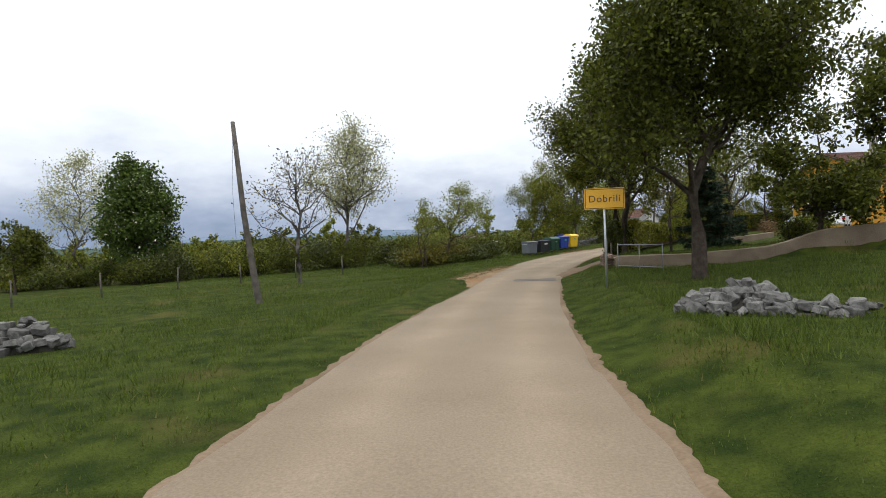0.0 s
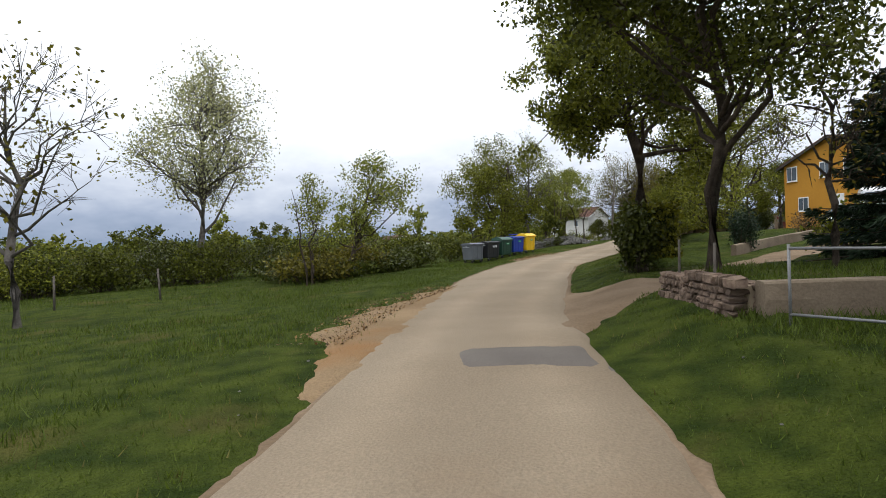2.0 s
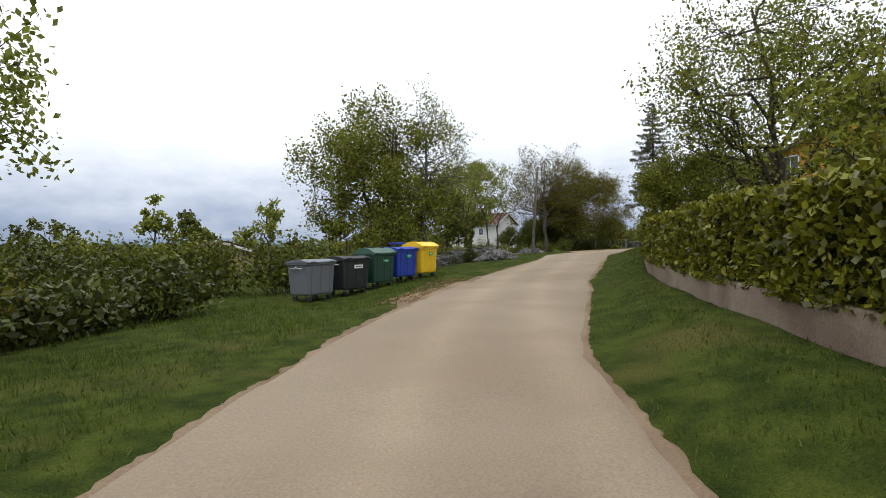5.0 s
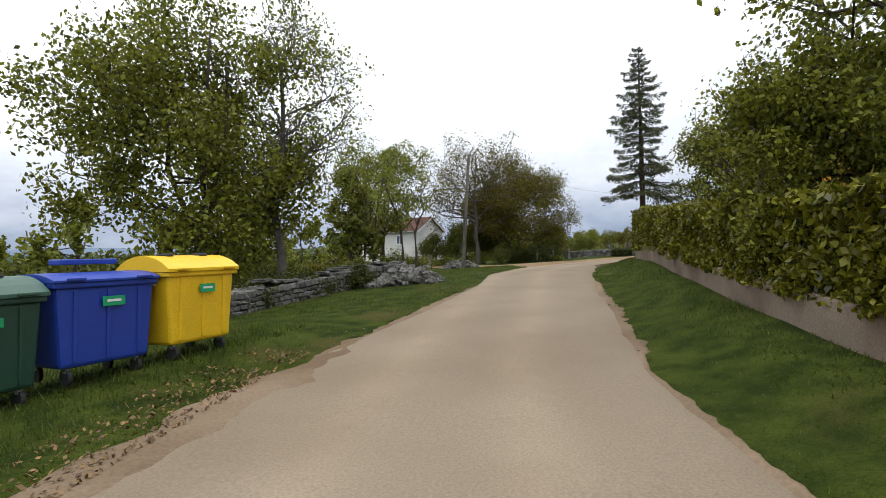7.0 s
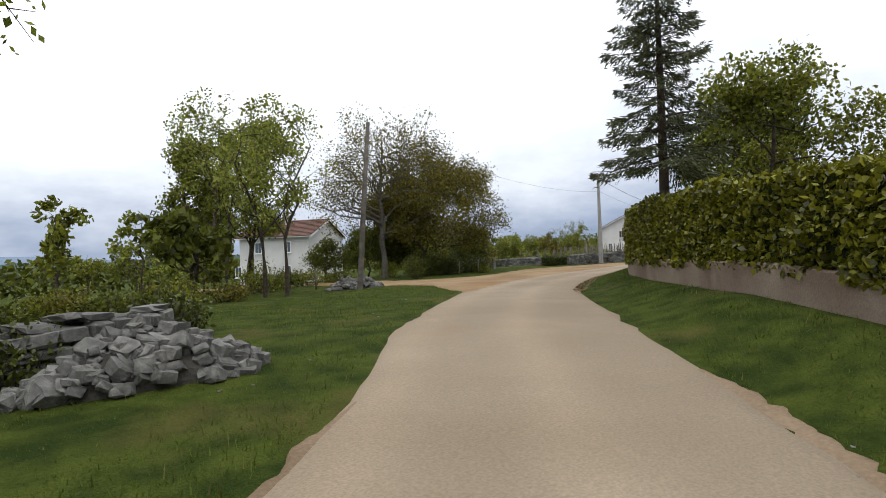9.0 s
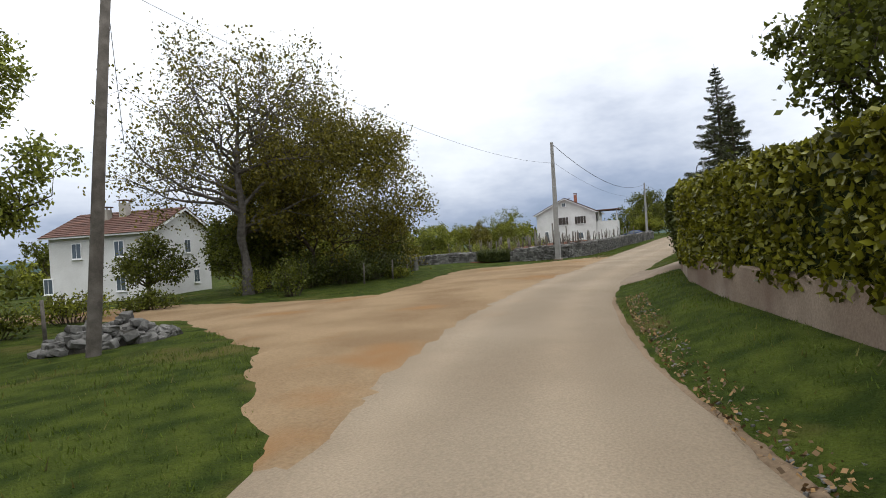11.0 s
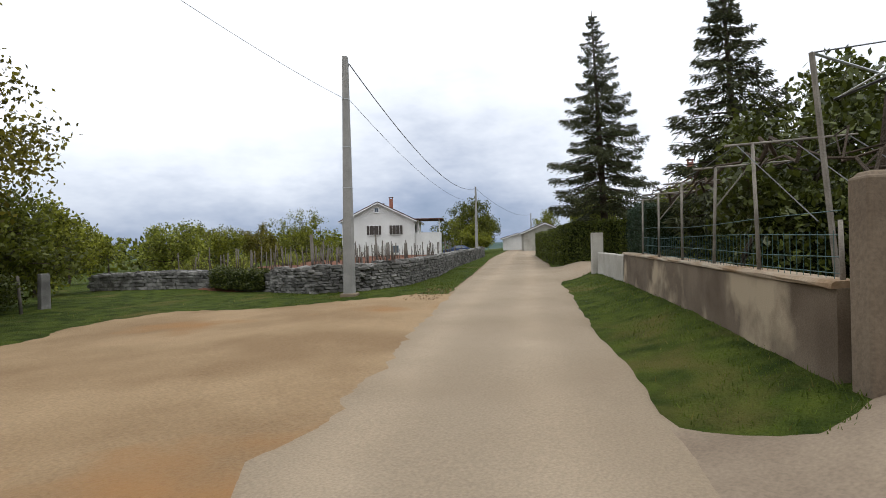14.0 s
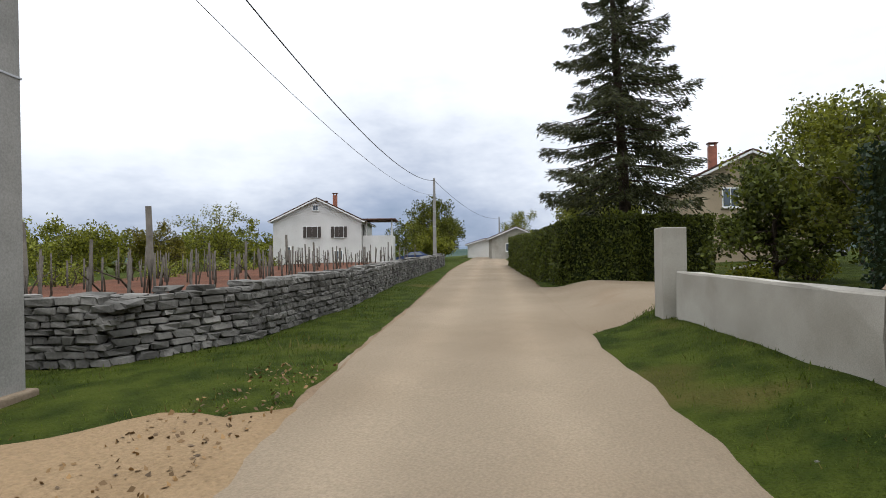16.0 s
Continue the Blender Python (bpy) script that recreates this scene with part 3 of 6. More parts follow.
# ---- grass as stuff ----
def grass(name, count, run0, run1, off0, off1, height, mat, label, seed, keep=None):
    rng = np.random.default_rng(seed)
    r = rng.uniform(run0, run1, count)
    o = off0 + (off1 - off0) * rng.uniform(0, 1, count) ** 1.3
    a = np.array([spot(rr, 0.0) for rr in np.arange(run0, run1 + 1, 1.0)])
    ks = np.arange(run0, run1 + 1, 1.0)
    cx, cy = np.interp(r, ks, a[:, 0]), np.interp(r, ks, a[:, 1])
    hd = np.radians(np.interp(r, ks, a[:, 2]))
    x, y = cx + o * np.sin(hd), cy - o * np.cos(hd)
    xy = np.stack([x, y], 1)
    if keep is not None:
        k = keep(xy)
        xy, o = xy[k], o[k]
    n = len(xy)
    z = land(xy) - 0.02
    tall = height * rng.uniform(0.5, 1.4, n) * (0.6 + 0.8 * np.array([noise.noise((p[0] * 0.4, p[1] * 0.4, 3.0)) + 0.5 for p in xy]).clip(0, 1.3))
    w = rng.uniform(0.005, 0.011, n) * (1 + height * 3)
    t = rng.uniform(0, math.tau, n)
    lean = rng.normal(0, 0.35, (n, 2)) * tall[:, None]
    base = np.column_stack([xy, z])
    side = np.column_stack([np.cos(t) * w, np.sin(t) * w, np.zeros(n)])
    top = base + np.column_stack([lean, tall])
    pts = np.stack([base - side, base + side, top], 1)
    tagged(new(name, soup(name, pts, mat)), label, "grass", kind="stuff")


def free_of_paths(xy):
    """Where grass grows: off the asphalt, the gravel and the drives."""
    _, d, run = beside(xy)
    el, er = edges(run)
    return (np.max([inside_of(o, xy) for o in GRAVEL], 0) < 0.12) & ((d > er + 0.1) | (d < el - 0.15))


grass("verge_grass", 120000, 31, 175, 1.0, 5.5, 0.055, M_BLADE, "short green verge grass by the lane", 1, free_of_paths)
grass("verge_grass", 130000, 31, 175, -1.6, -9.0, 0.06, M_BLADE, "short green verge grass by the lane", 2, free_of_paths)
grass("meadow_grass", 90000, 31, 92, -4.0, -30.0, 0.12, M_BLADE, "ankle-high spring meadow grass", 3, free_of_paths)
grass("dry_grass", 9000, 31, 160, -1.6, -16.0, 0.10, M_BLADE2, "scattered dry yellowish grass stalks", 4, free_of_paths)
grass("dry_grass", 4500, 31, 160, 1.0, 4.6, 0.08, M_BLADE2, "scattered dry yellowish grass stalks", 5, free_of_paths)
grass("bank_grass", 26000, 36, 57, 3.2, 12.0, 0.13, M_BLADE, "rough grass on the bank round the stone heap", 6, free_of_paths)


# ---- trees ----
def bend(a, b, rng, wobble, n=4):
    a, b = Vector(a), Vector(b)
    d = (b - a).length
    out = [a + (b - a) * (i / n) + Vector(rng.normal(0, wobble * d, 3)) * (0 if i in (0, n) else 1) for i in range(n + 1)]
    return out


def tree(name, x, y, height, width, label, category="tree", leaves=6000, leaf=0.16, mat=None, bark=None, trunk=0.16, fork=0.28, crown_low=0.3, limbs=20, twigs=6, seed=1, lean=(0, 0), clump=0.5, group="", blossom=0, stems=1, flat=1.0, fine_twigs=0):
    """A tapered trunk with limbs and twigs, and leaves in clumps round the twigs' ends. crown_low: the crown's foot as a share of the height."""
    rng = np.random.default_rng(seed)
    z = gz(x, y)
    t = thing(name, (x, y, z - 0.05), label, category, group)
    bm = bmesh.new()
    ends = []
    c0, c1 = height * crown_low, height
    for s in range(stems):
        sx, sy = (0, 0) if stems == 1 else rng.normal(0, width * 0.07, 2)
        fork_z = height * fork
        tip = Vector((lean[0] + sx * 3, lean[1] + sy * 3, height * 0.9))
        spine = [Vector((sx, sy, -0.15))] + bend((sx, sy, fork_z * 0.5), tip, rng, 0.03, 6)
        tr = trunk / math.sqrt(stems)
        tube(bm, spine, [tr * 1.35] + [tr * (1 - 0.13 * i) for i in range(len(spine) - 1)], 8)
        for k in range(limbs // stems):
            u = rng.uniform(0.12, 0.95)
            f = u * (len(spine) - 2)
            i = int(f) + 1
            i = min(i, len(spine) - 2)
            root = spine[i].lerp(spine[i + 1], f - int(f))
            ang = rng.uniform(0, math.tau)
            zz = c0 + (c1 - c0) * min(1.0, max(0.05, u * 0.75 + rng.uniform(0, 0.35)))
            e = (zz - c0) / (c1 - c0)
            reach = width * 0.5 * math.sqrt(max(0.05, 1 - abs(2 * e - 0.85) ** 2.2)) * rng.uniform(0.65, 1.05)
            end = Vector((lean[0] * e + math.cos(ang) * reach, lean[1] * e + math.sin(ang) * reach * flat, max(zz, root.z - 0.1 * height)))
            path = bend(root, end, rng, 0.06, 4)
            r0 = tr * 0.5 * (1 - 0.6 * u)
            tube(bm, path, [r0 * (1 - 0.2 * q) for q in range(5)], 5)
            for q in range(twigs):
                w = rng.uniform(0.35, 1.0)
                p0 = path[0].lerp(path[-1], w)
                j = min(3, int(w * 4))
                p0 = path[j].lerp(path[j + 1], w * 4 - j) if w < 1 else path[-1]
                d = Vector(rng.normal(0, 1, 3)) + (end - root).normalized() * 0.8 + Vector((0, 0, 0.35))
                p1 = p0 + d.normalized() * width * rng.uniform(0.08, 0.2)
                tube(bm, [p0, p0.lerp(p1, 0.5) + Vector(rng.normal(0, 0.03, 3)), p1], [r0 * 0.3, r0 * 0.2, 0.006], 3)
                ends.append(p1)
                for g in range(fine_twigs):
                    p2 = p1 + (d.normalized() + Vector(rng.normal(0, 0.8, 3))).normalized() * width * rng.uniform(0.05, 0.12)
                    tube(bm, [p0.lerp(p1, rng.uniform(0.3, 1.0)), p2], [0.012, 0.004], 3)
                    ends.append(p2)
    part("trunk", bm, bark or M_BARK, t, smooth=True)
    e = np.array([tuple(p) for p in ends])
    if leaves:
        leaves = int(leaves * 1.6)
        pick = rng.integers(0, len(e), leaves)
        spread = (0.10 + 0.026 * width) * (0.5 + clump)
        c = e[pick] * (1 - 0.12 * rng.uniform(0, 1, leaves)[:, None] ** 2 * np.array([1, 1, 0])) + np.clip(rng.normal(0, spread, (leaves, 3)), -2 * spread, 2 * spread)
        part("crown", soup("crown", leaf_quads(rng, c, leaf * 1.12, 0.3), mat or L_MID), parent=t)
    if blossom:
        pick = rng.integers(0, len(e), blossom)
        c = e[pick] + rng.normal(0, width * 0.05, (blossom, 3))
        part("blossom", soup("blossom", leaf_quads(rng, c, leaf * 0.8), L_BLOSSOM), parent=t, label="cream-white blossom")
    return t


def bush(name, x, y, height, width, label, mat=None, leaves=1800, leaf=0.10, seed=1, category="bush", group="", base=None, long=1.0, turn=0.0, foot=1.0):
    """A low shrub: many short stems from the ground and leaves in clumps."""
    rng = np.random.default_rng(seed)
    t = thing(name, (x, y, (gz(x, y) if base is None else base) - 0.05), label, category, group, turn)
    bm = bmesh.new()
    ends = []
    for k in range(26):
        a, r = rng.uniform(0, math.tau), math.sqrt(rng.uniform(0, 1))
        h = height * (0.45 + 0.55 * math.sqrt(max(0.0, 1 - r * r))) * rng.uniform(0.75, 1.1)
        p = Vector((math.cos(a) * r * width * 0.45 * long, math.sin(a) * r * width * 0.45, h))
        root = Vector((p.x * 0.35, p.y * 0.35, -0.05))
        path = bend(root, p, rng, 0.05, 3)
        tube(bm, path, [0.02, 0.016, 0.011, 0.005], 3)
        for q in range(4):
            ends.append(path[1].lerp(path[3], rng.uniform(0.1, 1.0)))
    part("stem", bm, M_BARK, t)
    e = np.array([tuple(p) for p in ends])
    c = e[rng.integers(0, len(e), leaves)] + rng.normal(0, 1, (leaves, 3)) * np.array([width * 0.09 * long, width * 0.09, height * 0.10])
    c[:, 2] = np.abs(c[:, 2])
    c[:, :2] *= (foot + (1 - foot) * ease(height * 0.25, height * 0.55, c[:, 2]))[:, None]
    part("crown", soup("crown", leaf_quads(rng, c, leaf), mat or L_MID), parent=t)
    return t


def fir(name, x, y, height, width, label, seed=1, mat=None, sparse=1.0, group="", droop=0.25, category="fir tree", low=0.08, full=0.82, lean=(0, 0), tier=1.0):
    """A nearly straight trunk with tiers of boughs that sag and turn up at their tips, each set with hanging sprays of needles."""
    rng = np.random.default_rng(seed)
    t = thing(name, (x, y, gz(x, y) - 0.05), label, category, group)
    bm = bmesh.new()
    tube(bm, [Vector((0, 0, -0.1)), Vector((lean[0] * 0.5, lean[1] * 0.5, height * 0.5)), Vector((*lean, height))], [height * 0.016, height * 0.010, 0.02], 8)
    needles = []
    z = height * low
    while z < height * 0.985:
        u = z / height
        reach = width * 0.5 * (1 - u) ** full + 0.12
        turn = rng.uniform(0, math.tau)
        count = int(rng.integers(5, 8))
        for k in range(count):
            a = turn + k * math.tau / count + rng.normal(0, 0.25)
            r = reach * rng.uniform(0.45, 1.2)
            zz = z + rng.normal(0, 0.05) + 0.02 * height * (1 - u) * rng.uniform(-0.5, 0.5)
            sag = droop * rng.uniform(0.5, 1.5) * (1.25 - u)
            root = Vector((lean[0] * u, lean[1] * u, zz))
            out3 = Vector((math.cos(a), math.sin(a), 0))
            path = [root, root + out3 * r * 0.35 + Vector((0, 0, -r * sag * 0.30 + 0.10 * r * u)), root + out3 * r * 0.72 + Vector((0, 0, -r * sag * 0.72 + 0.18 * r * u)), root + out3 * r + Vector((0, 0, -r * sag * 0.78 + 0.30 * r * u))]
            tube(bm, path, [0.012 + 0.012 * r, 0.010 + 0.009 * r, 0.007 + 0.004 * r, 0.004], 3)
            p = np.array([tuple(q) for q in path])
            n = int((55 + 200 * r) * sparse)
            w = rng.uniform(0.06, 1.0, n) ** 0.75
            base = np.stack([np.interp(w, (0, 0.35, 0.72, 1), p[:, c]) for c in range(3)], 1)
            side = rng.choice([-1.0, 1.0], n)
            out = np.array([math.cos(a), math.sin(a), 0.0])
            lat = np.array([-math.sin(a), math.cos(a), 0.0])
            fan = side * np.abs(rng.normal(0, 1, n)) * 0.22 * r * (0.25 + w) * (1.12 - w)
            base = base + lat * fan[:, None] + out * (np.abs(fan) * 0.35)[:, None]
            base[:, 2] -= 0.42 * np.abs(fan) + np.abs(rng.normal(0, 0.03 + 0.035 * r, n))
            d = out * rng.uniform(0.25, 0.9, n)[:, None] + lat * (side * rng.uniform(0.2, 0.9, n))[:, None] + np.array([0, 0, 1.0]) * rng.uniform(-0.9, 0.15, n)[:, None]
            d /= np.linalg.norm(d, axis=1)[:, None]
            ln = np.minimum(0.09 + 0.06 * r, 0.22) * rng.uniform(0.5, 1.4, n)
            nrm = np.cross(d, rng.normal(0, 1, (n, 3)))
            nrm /= np.linalg.norm(nrm, axis=1)[:, None] + 1e-9
            wd = 0.014 + 0.004 * r
            mid = base + d * (ln * 0.45)[:, None]
            needles.append(np.stack([base, mid + nrm * wd, base + d * ln[:, None], mid - nrm * wd], 1))
        z += (height * 0.021 + 0.17) * tier * (1.1 - 0.5 * u)
    part("trunk", bm, M_BARK, t, smooth=True)
    part("needles", soup("needles", np.concatenate(needles), mat or L_NEEDLE), parent=t)
    return t


# ---- stones and walls ----
def stone_shape(seed):
    rng = np.random.default_rng(seed)
    bm = boxed(0, 0, 0, 1, 1, 1)
    bmesh.ops.bevel(bm, geom=bm.edges[:], offset=0.13, segments=1, affect="EDGES")
    for v in bm.verts:
        v.co += Vector(rng.normal(0, 0.055, 3))
    return from_bm("stone", bm, M_STONE)


STONES = [stone_shape(100 + k) for k in range(12)]
STONE_DATA = [(np.array([tuple(v.co) for v in m.vertices]), [tuple(p.vertices) for p in m.polygons]) for m in STONES]


def recoloured(meshes, mat):
    out = []
    for m in meshes:
        m = m.copy()
        m.materials[0] = mat
        out.append(m)
    return out


STONES_RED = recoloured(STONES, M_STONERED)


def set_stones(parent, places, name="stone", most=280, stones=STONES):
    """places: rows of x, y, z, sx, sy, sz, turn, tilt. The first ones are parts of their own, the rest one joined part."""
    verts, faces = [], []
    for k, (x, y, z, sx, sy, sz, turn, tilt) in enumerate(places):
        m = pose(x, y, z, tilt, tilt * 0.6, turn) @ Matrix.Diagonal((sx, sy, sz, 1))
        if k < most:
            ob = new(name, stones[k % 12])
            ob.parent = parent
            ob.matrix_basis = m
        else:
            co, fs = STONE_DATA[k % 12]
            a = np.array(m)
            n = len(verts)
            verts += (co @ a[:3, :3].T + a[:3, 3]).tolist()
            faces += [tuple(v + n for v in f) for f in fs]
    if faces:
        rest = part("rubble", mesh_of("rubble", verts, faces, M_STONEB), parent=parent)
        tagged(rest, kind="stuff")


def dry_wall(name, line, height, thick, label, seed, course=0.15, long=0.36, sink=0.0, ragged=0.05, most=280, raised=0.0, cap=True, stones=STONES, core=None):
    """A dry-stone wall along a line: a dark core, coursed stones proud of it on both faces, flat stones on top."""
    rng = np.random.default_rng(seed)
    t = thing(name, (0, 0, 0), label, "stone wall")
    bm = bmesh.new()
    places = []
    for (x0, y0), (x1, y1) in zip(line, line[1:]):
        n = math.hypot(x1 - x0, y1 - y0)
        ux, uy = (x1 - x0) / n, (y1 - y0) / n
        turn = math.degrees(math.atan2(uy, ux))
        steps = max(1, int(n / 1.5))
        for i in range(steps):
            ax, ay = x0 + ux * n * i / steps, y0 + uy * n * i / steps
            bx, by = x0 + ux * n * (i + 1) / steps, y0 + uy * n * (i + 1) / steps
            g0, g1 = gz(ax, ay), gz(bx, by)
            q = [bm.verts.new((px - s * uy * thick * 0.38, py + s * ux * thick * 0.38, zz)) for px, py, g in ((ax, ay, g0), (bx, by, g1)) for s in (-1, 1) for zz in (g - 0.3, g + height * 0.93)]
            for f in ((0, 1, 3, 2), (4, 6, 7, 5), (0, 4, 5, 1), (2, 3, 7, 6), (1, 5, 7, 3)):
                bm.faces.new([q[v] for v in f])
        for side in (1, -1):
            z = -0.03
            while z < height - course * 0.4:
                s = -rng.uniform(0, 0.3)
                h = course * rng.uniform(0.75, 1.35)
                while s < n:
                    w = long * rng.uniform(0.45, 1.6)
                    hh = h * rng.uniform(0.85, 1.1)
                    c = s + w / 2
                    px, py = x0 + ux * c, y0 + uy * c
                    off = side * (thick * 0.40 + rng.normal(0, 0.015))
                    qx, qy = px + uy * off, py - ux * off
                    places.append((qx, qy, gz(px, py) + z + h / 2, w * 0.97, 0.24, hh * 0.96, turn + rng.normal(0, 2.5), rng.normal(0, 3)))
                    s += w
                z += h
        if cap:
            s = 0.0
            while s < n:
                w = long * rng.uniform(0.8, 1.9)
                px, py = x0 + ux * (s + w / 2), y0 + uy * (s + w / 2)
                places.append((px, py, gz(px, py) + height + rng.normal(0, ragged), w * 0.98, thick * 1.02, 0.10, turn + rng.normal(0, 3), rng.normal(0, 2.5)))
                s += w
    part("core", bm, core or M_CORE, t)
    d = np.abs(beside(np.array([(p[0], p[1]) for p in places]))[1]) + 0.05 * np.abs(beside(np.array([(p[0], p[1]) for p in places]))[2] - run_at(*line[0]))
    set_stones(t, [places[k] for k in np.argsort(d)], most=most, stones=stones)
    return t


def heap(name, x, y, wide, deep, tall, count, size, label, seed, most=280):
    rng = np.random.default_rng(seed)
    t = thing(name, (0, 0, 0), label, "stone heap")
    places = []
    for k in range(count):
        a, r = rng.uniform(0, math.tau), math.sqrt(rng.uniform(0, 1))
        px, py = x + math.cos(a) * r * wide / 2, y + math.sin(a) * r * deep / 2
        z = gz(px, py) + tall * (1 - r ** 1.6) * rng.uniform(0.55, 1.0)
        s = size * rng.uniform(0.5, 1.5)
        places.append((px, py, z + 0.02, s * rng.uniform(0.9, 1.5), s, s * rng.uniform(0.5, 0.9), rng.uniform(0, 360), rng.normal(0, 22)))
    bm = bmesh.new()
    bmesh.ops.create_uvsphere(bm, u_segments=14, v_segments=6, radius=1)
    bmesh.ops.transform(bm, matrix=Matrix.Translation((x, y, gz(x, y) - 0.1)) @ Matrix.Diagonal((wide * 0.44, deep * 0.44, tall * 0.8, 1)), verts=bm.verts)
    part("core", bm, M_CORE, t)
    set_stones(t, places, most=most)
    return t


def strip_wall(name, line, height, thick, mat, label, category="wall", kind="", sink=0.3, seed=1):
    """A rendered wall that follows the ground, with a slightly uneven face and a rounded top edge; two heights taper it."""
    rng = np.random.default_rng(seed)
    t = thing(name, (0, 0, 0), label, category, kind=kind)
    verts, faces = [], []
    first, last = height if isinstance(height, tuple) else (height, height)
    pts = []
    for (x0, y0), (x1, y1) in zip(line, line[1:]):
        n = math.hypot(x1 - x0, y1 - y0)
        k = max(1, int(n / 0.6))
        pts += [(x0 + (x1 - x0) * i / k, y0 + (y1 - y0) * i / k) for i in range(k)]
    pts.append(line[-1])
    for i, (x, y) in enumerate(pts):
        a, b = pts[max(0, i - 1)], pts[min(len(pts) - 1, i + 1)]
        n = math.hypot(b[0] - a[0], b[1] - a[1])
        rx, ry = (b[1] - a[1]) / n, -(b[0] - a[0]) / n
        g = gz(x, y)
        h = first + (last - first) * i / (len(pts) - 1)
        prof = [(-0.5, -sink), (-0.5, max(h * 0.5, 0.01 - sink)), (-0.5, h - 0.03), (-0.42, h), (0.42, h), (0.5, h - 0.03), (0.5, max(h * 0.5, 0.01 - sink)), (0.5, -sink)]
        for s, z in prof:
            w = s * thick + (rng.normal(0, 0.008) if abs(s) == 0.5 else 0)
            verts.append((x + rx * w, y + ry * w, g + z + (rng.normal(0, 0.006) if z > 0.1 else 0)))
    m = len(prof)
    for i in range(len(pts) - 1):
        for q in range(m - 1):
            a = i * m + q
            faces.append((a, a + 1, a + 1 + m, a + m))
    faces.append(tuple(range(m)))
    faces.append(tuple(range(len(verts) - 1, len(verts) - m - 1, -1)))
    part("body", mesh_of("body", verts, faces, mat), parent=t)
    return t


def hedge(name, line, low, high, thick, label, mat, seed, leaf=0.13, per_metre=900, ragged=0.12, category="hedge"):
    """A clipped hedge along a line: a dark inner body and leaves over its faces."""
    rng = np.random.default_rng(seed)
    t = thing(name, (0, 0, 0), label, category)
    quads, verts, faces = [], [], []
    rise = high if isinstance(high, tuple) else (high, high)
    steps = np.linspace(0, 1, len(rise))
    for leg, ((x0, y0), (x1, y1)) in enumerate(zip(line, line[1:])):
        high = float(np.interp(leg / max(1, len(line) - 2), steps, rise))
        n = math.hypot(x1 - x0, y1 - y0)
        u = np.array([(x1 - x0) / n, (y1 - y0) / n])
        v = np.array([u[1], -u[0]])
        k = int(n * per_metre)
        s = rng.uniform(-0.15, n + 0.15, k)
        face = rng.uniform(0, 1, k)
        h = rng.uniform(0, 1, k)
        off = np.where(face < 0.46, -thick / 2, np.where(face < 0.62, thick / 2, rng.uniform(-thick / 2, thick / 2, k)))
        up = np.where(face < 0.62, h, 1.0)
        p = np.array([x0, y0]) + s[:, None] * u + off[:, None] * v
        g = land(p)
        wob = np.array([noise.noise((a * 1.1, b * 1.1, c * 2.2)) for a, b, c in zip(p[:, 0], p[:, 1], up)])
        z = g + low + (high - low) * up + np.where(up >= 1.0, ragged * 1.2 * wob + rng.normal(0, ragged * 0.4, k), 0)
        p = p + (np.sign(off) * (ragged * 1.3 * wob + rng.normal(0, ragged * 0.35, k)))[:, None] * v
        quads.append(leaf_quads(rng, np.column_stack([p, z]), leaf, 0.4))
        ke = int(per_metre * thick * 0.8)
        for end in (0.0, n):
            pe = np.array([x0, y0]) + end * u + rng.uniform(-thick / 2, thick / 2, ke)[:, None] * v + rng.normal(0, 0.06, ke)[:, None] * u
            quads.append(leaf_quads(rng, np.column_stack([pe, land(pe) + low + (high - low) * rng.uniform(0, 1, ke)]), leaf, 0.4))
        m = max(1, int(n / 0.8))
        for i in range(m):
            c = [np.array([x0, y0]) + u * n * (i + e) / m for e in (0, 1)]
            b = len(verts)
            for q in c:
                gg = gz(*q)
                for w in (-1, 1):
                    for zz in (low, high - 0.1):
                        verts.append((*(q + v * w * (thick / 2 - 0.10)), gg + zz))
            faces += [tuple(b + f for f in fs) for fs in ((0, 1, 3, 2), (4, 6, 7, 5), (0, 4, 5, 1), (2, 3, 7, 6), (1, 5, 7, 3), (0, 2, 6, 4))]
    # added body stops light; its dark colour stands for shade among the leaves
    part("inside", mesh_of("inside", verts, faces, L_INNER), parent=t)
    part("leaves", soup("leaves", np.concatenate(quads), mat), parent=t)
    return t


def fence_stake(x, y, h):
    t = thing("fence_stake", (x, y, gz(x, y) + 0.3), "thin weathered wooden stake behind the stone wall", "post", "stakes on the stone wall")
    part("shaft", rod(bmesh.new(), (0, 0, -0.4), (0.03, 0.02, h), 0.026, 0.022, 7), M_WOOD, t, smooth=True)


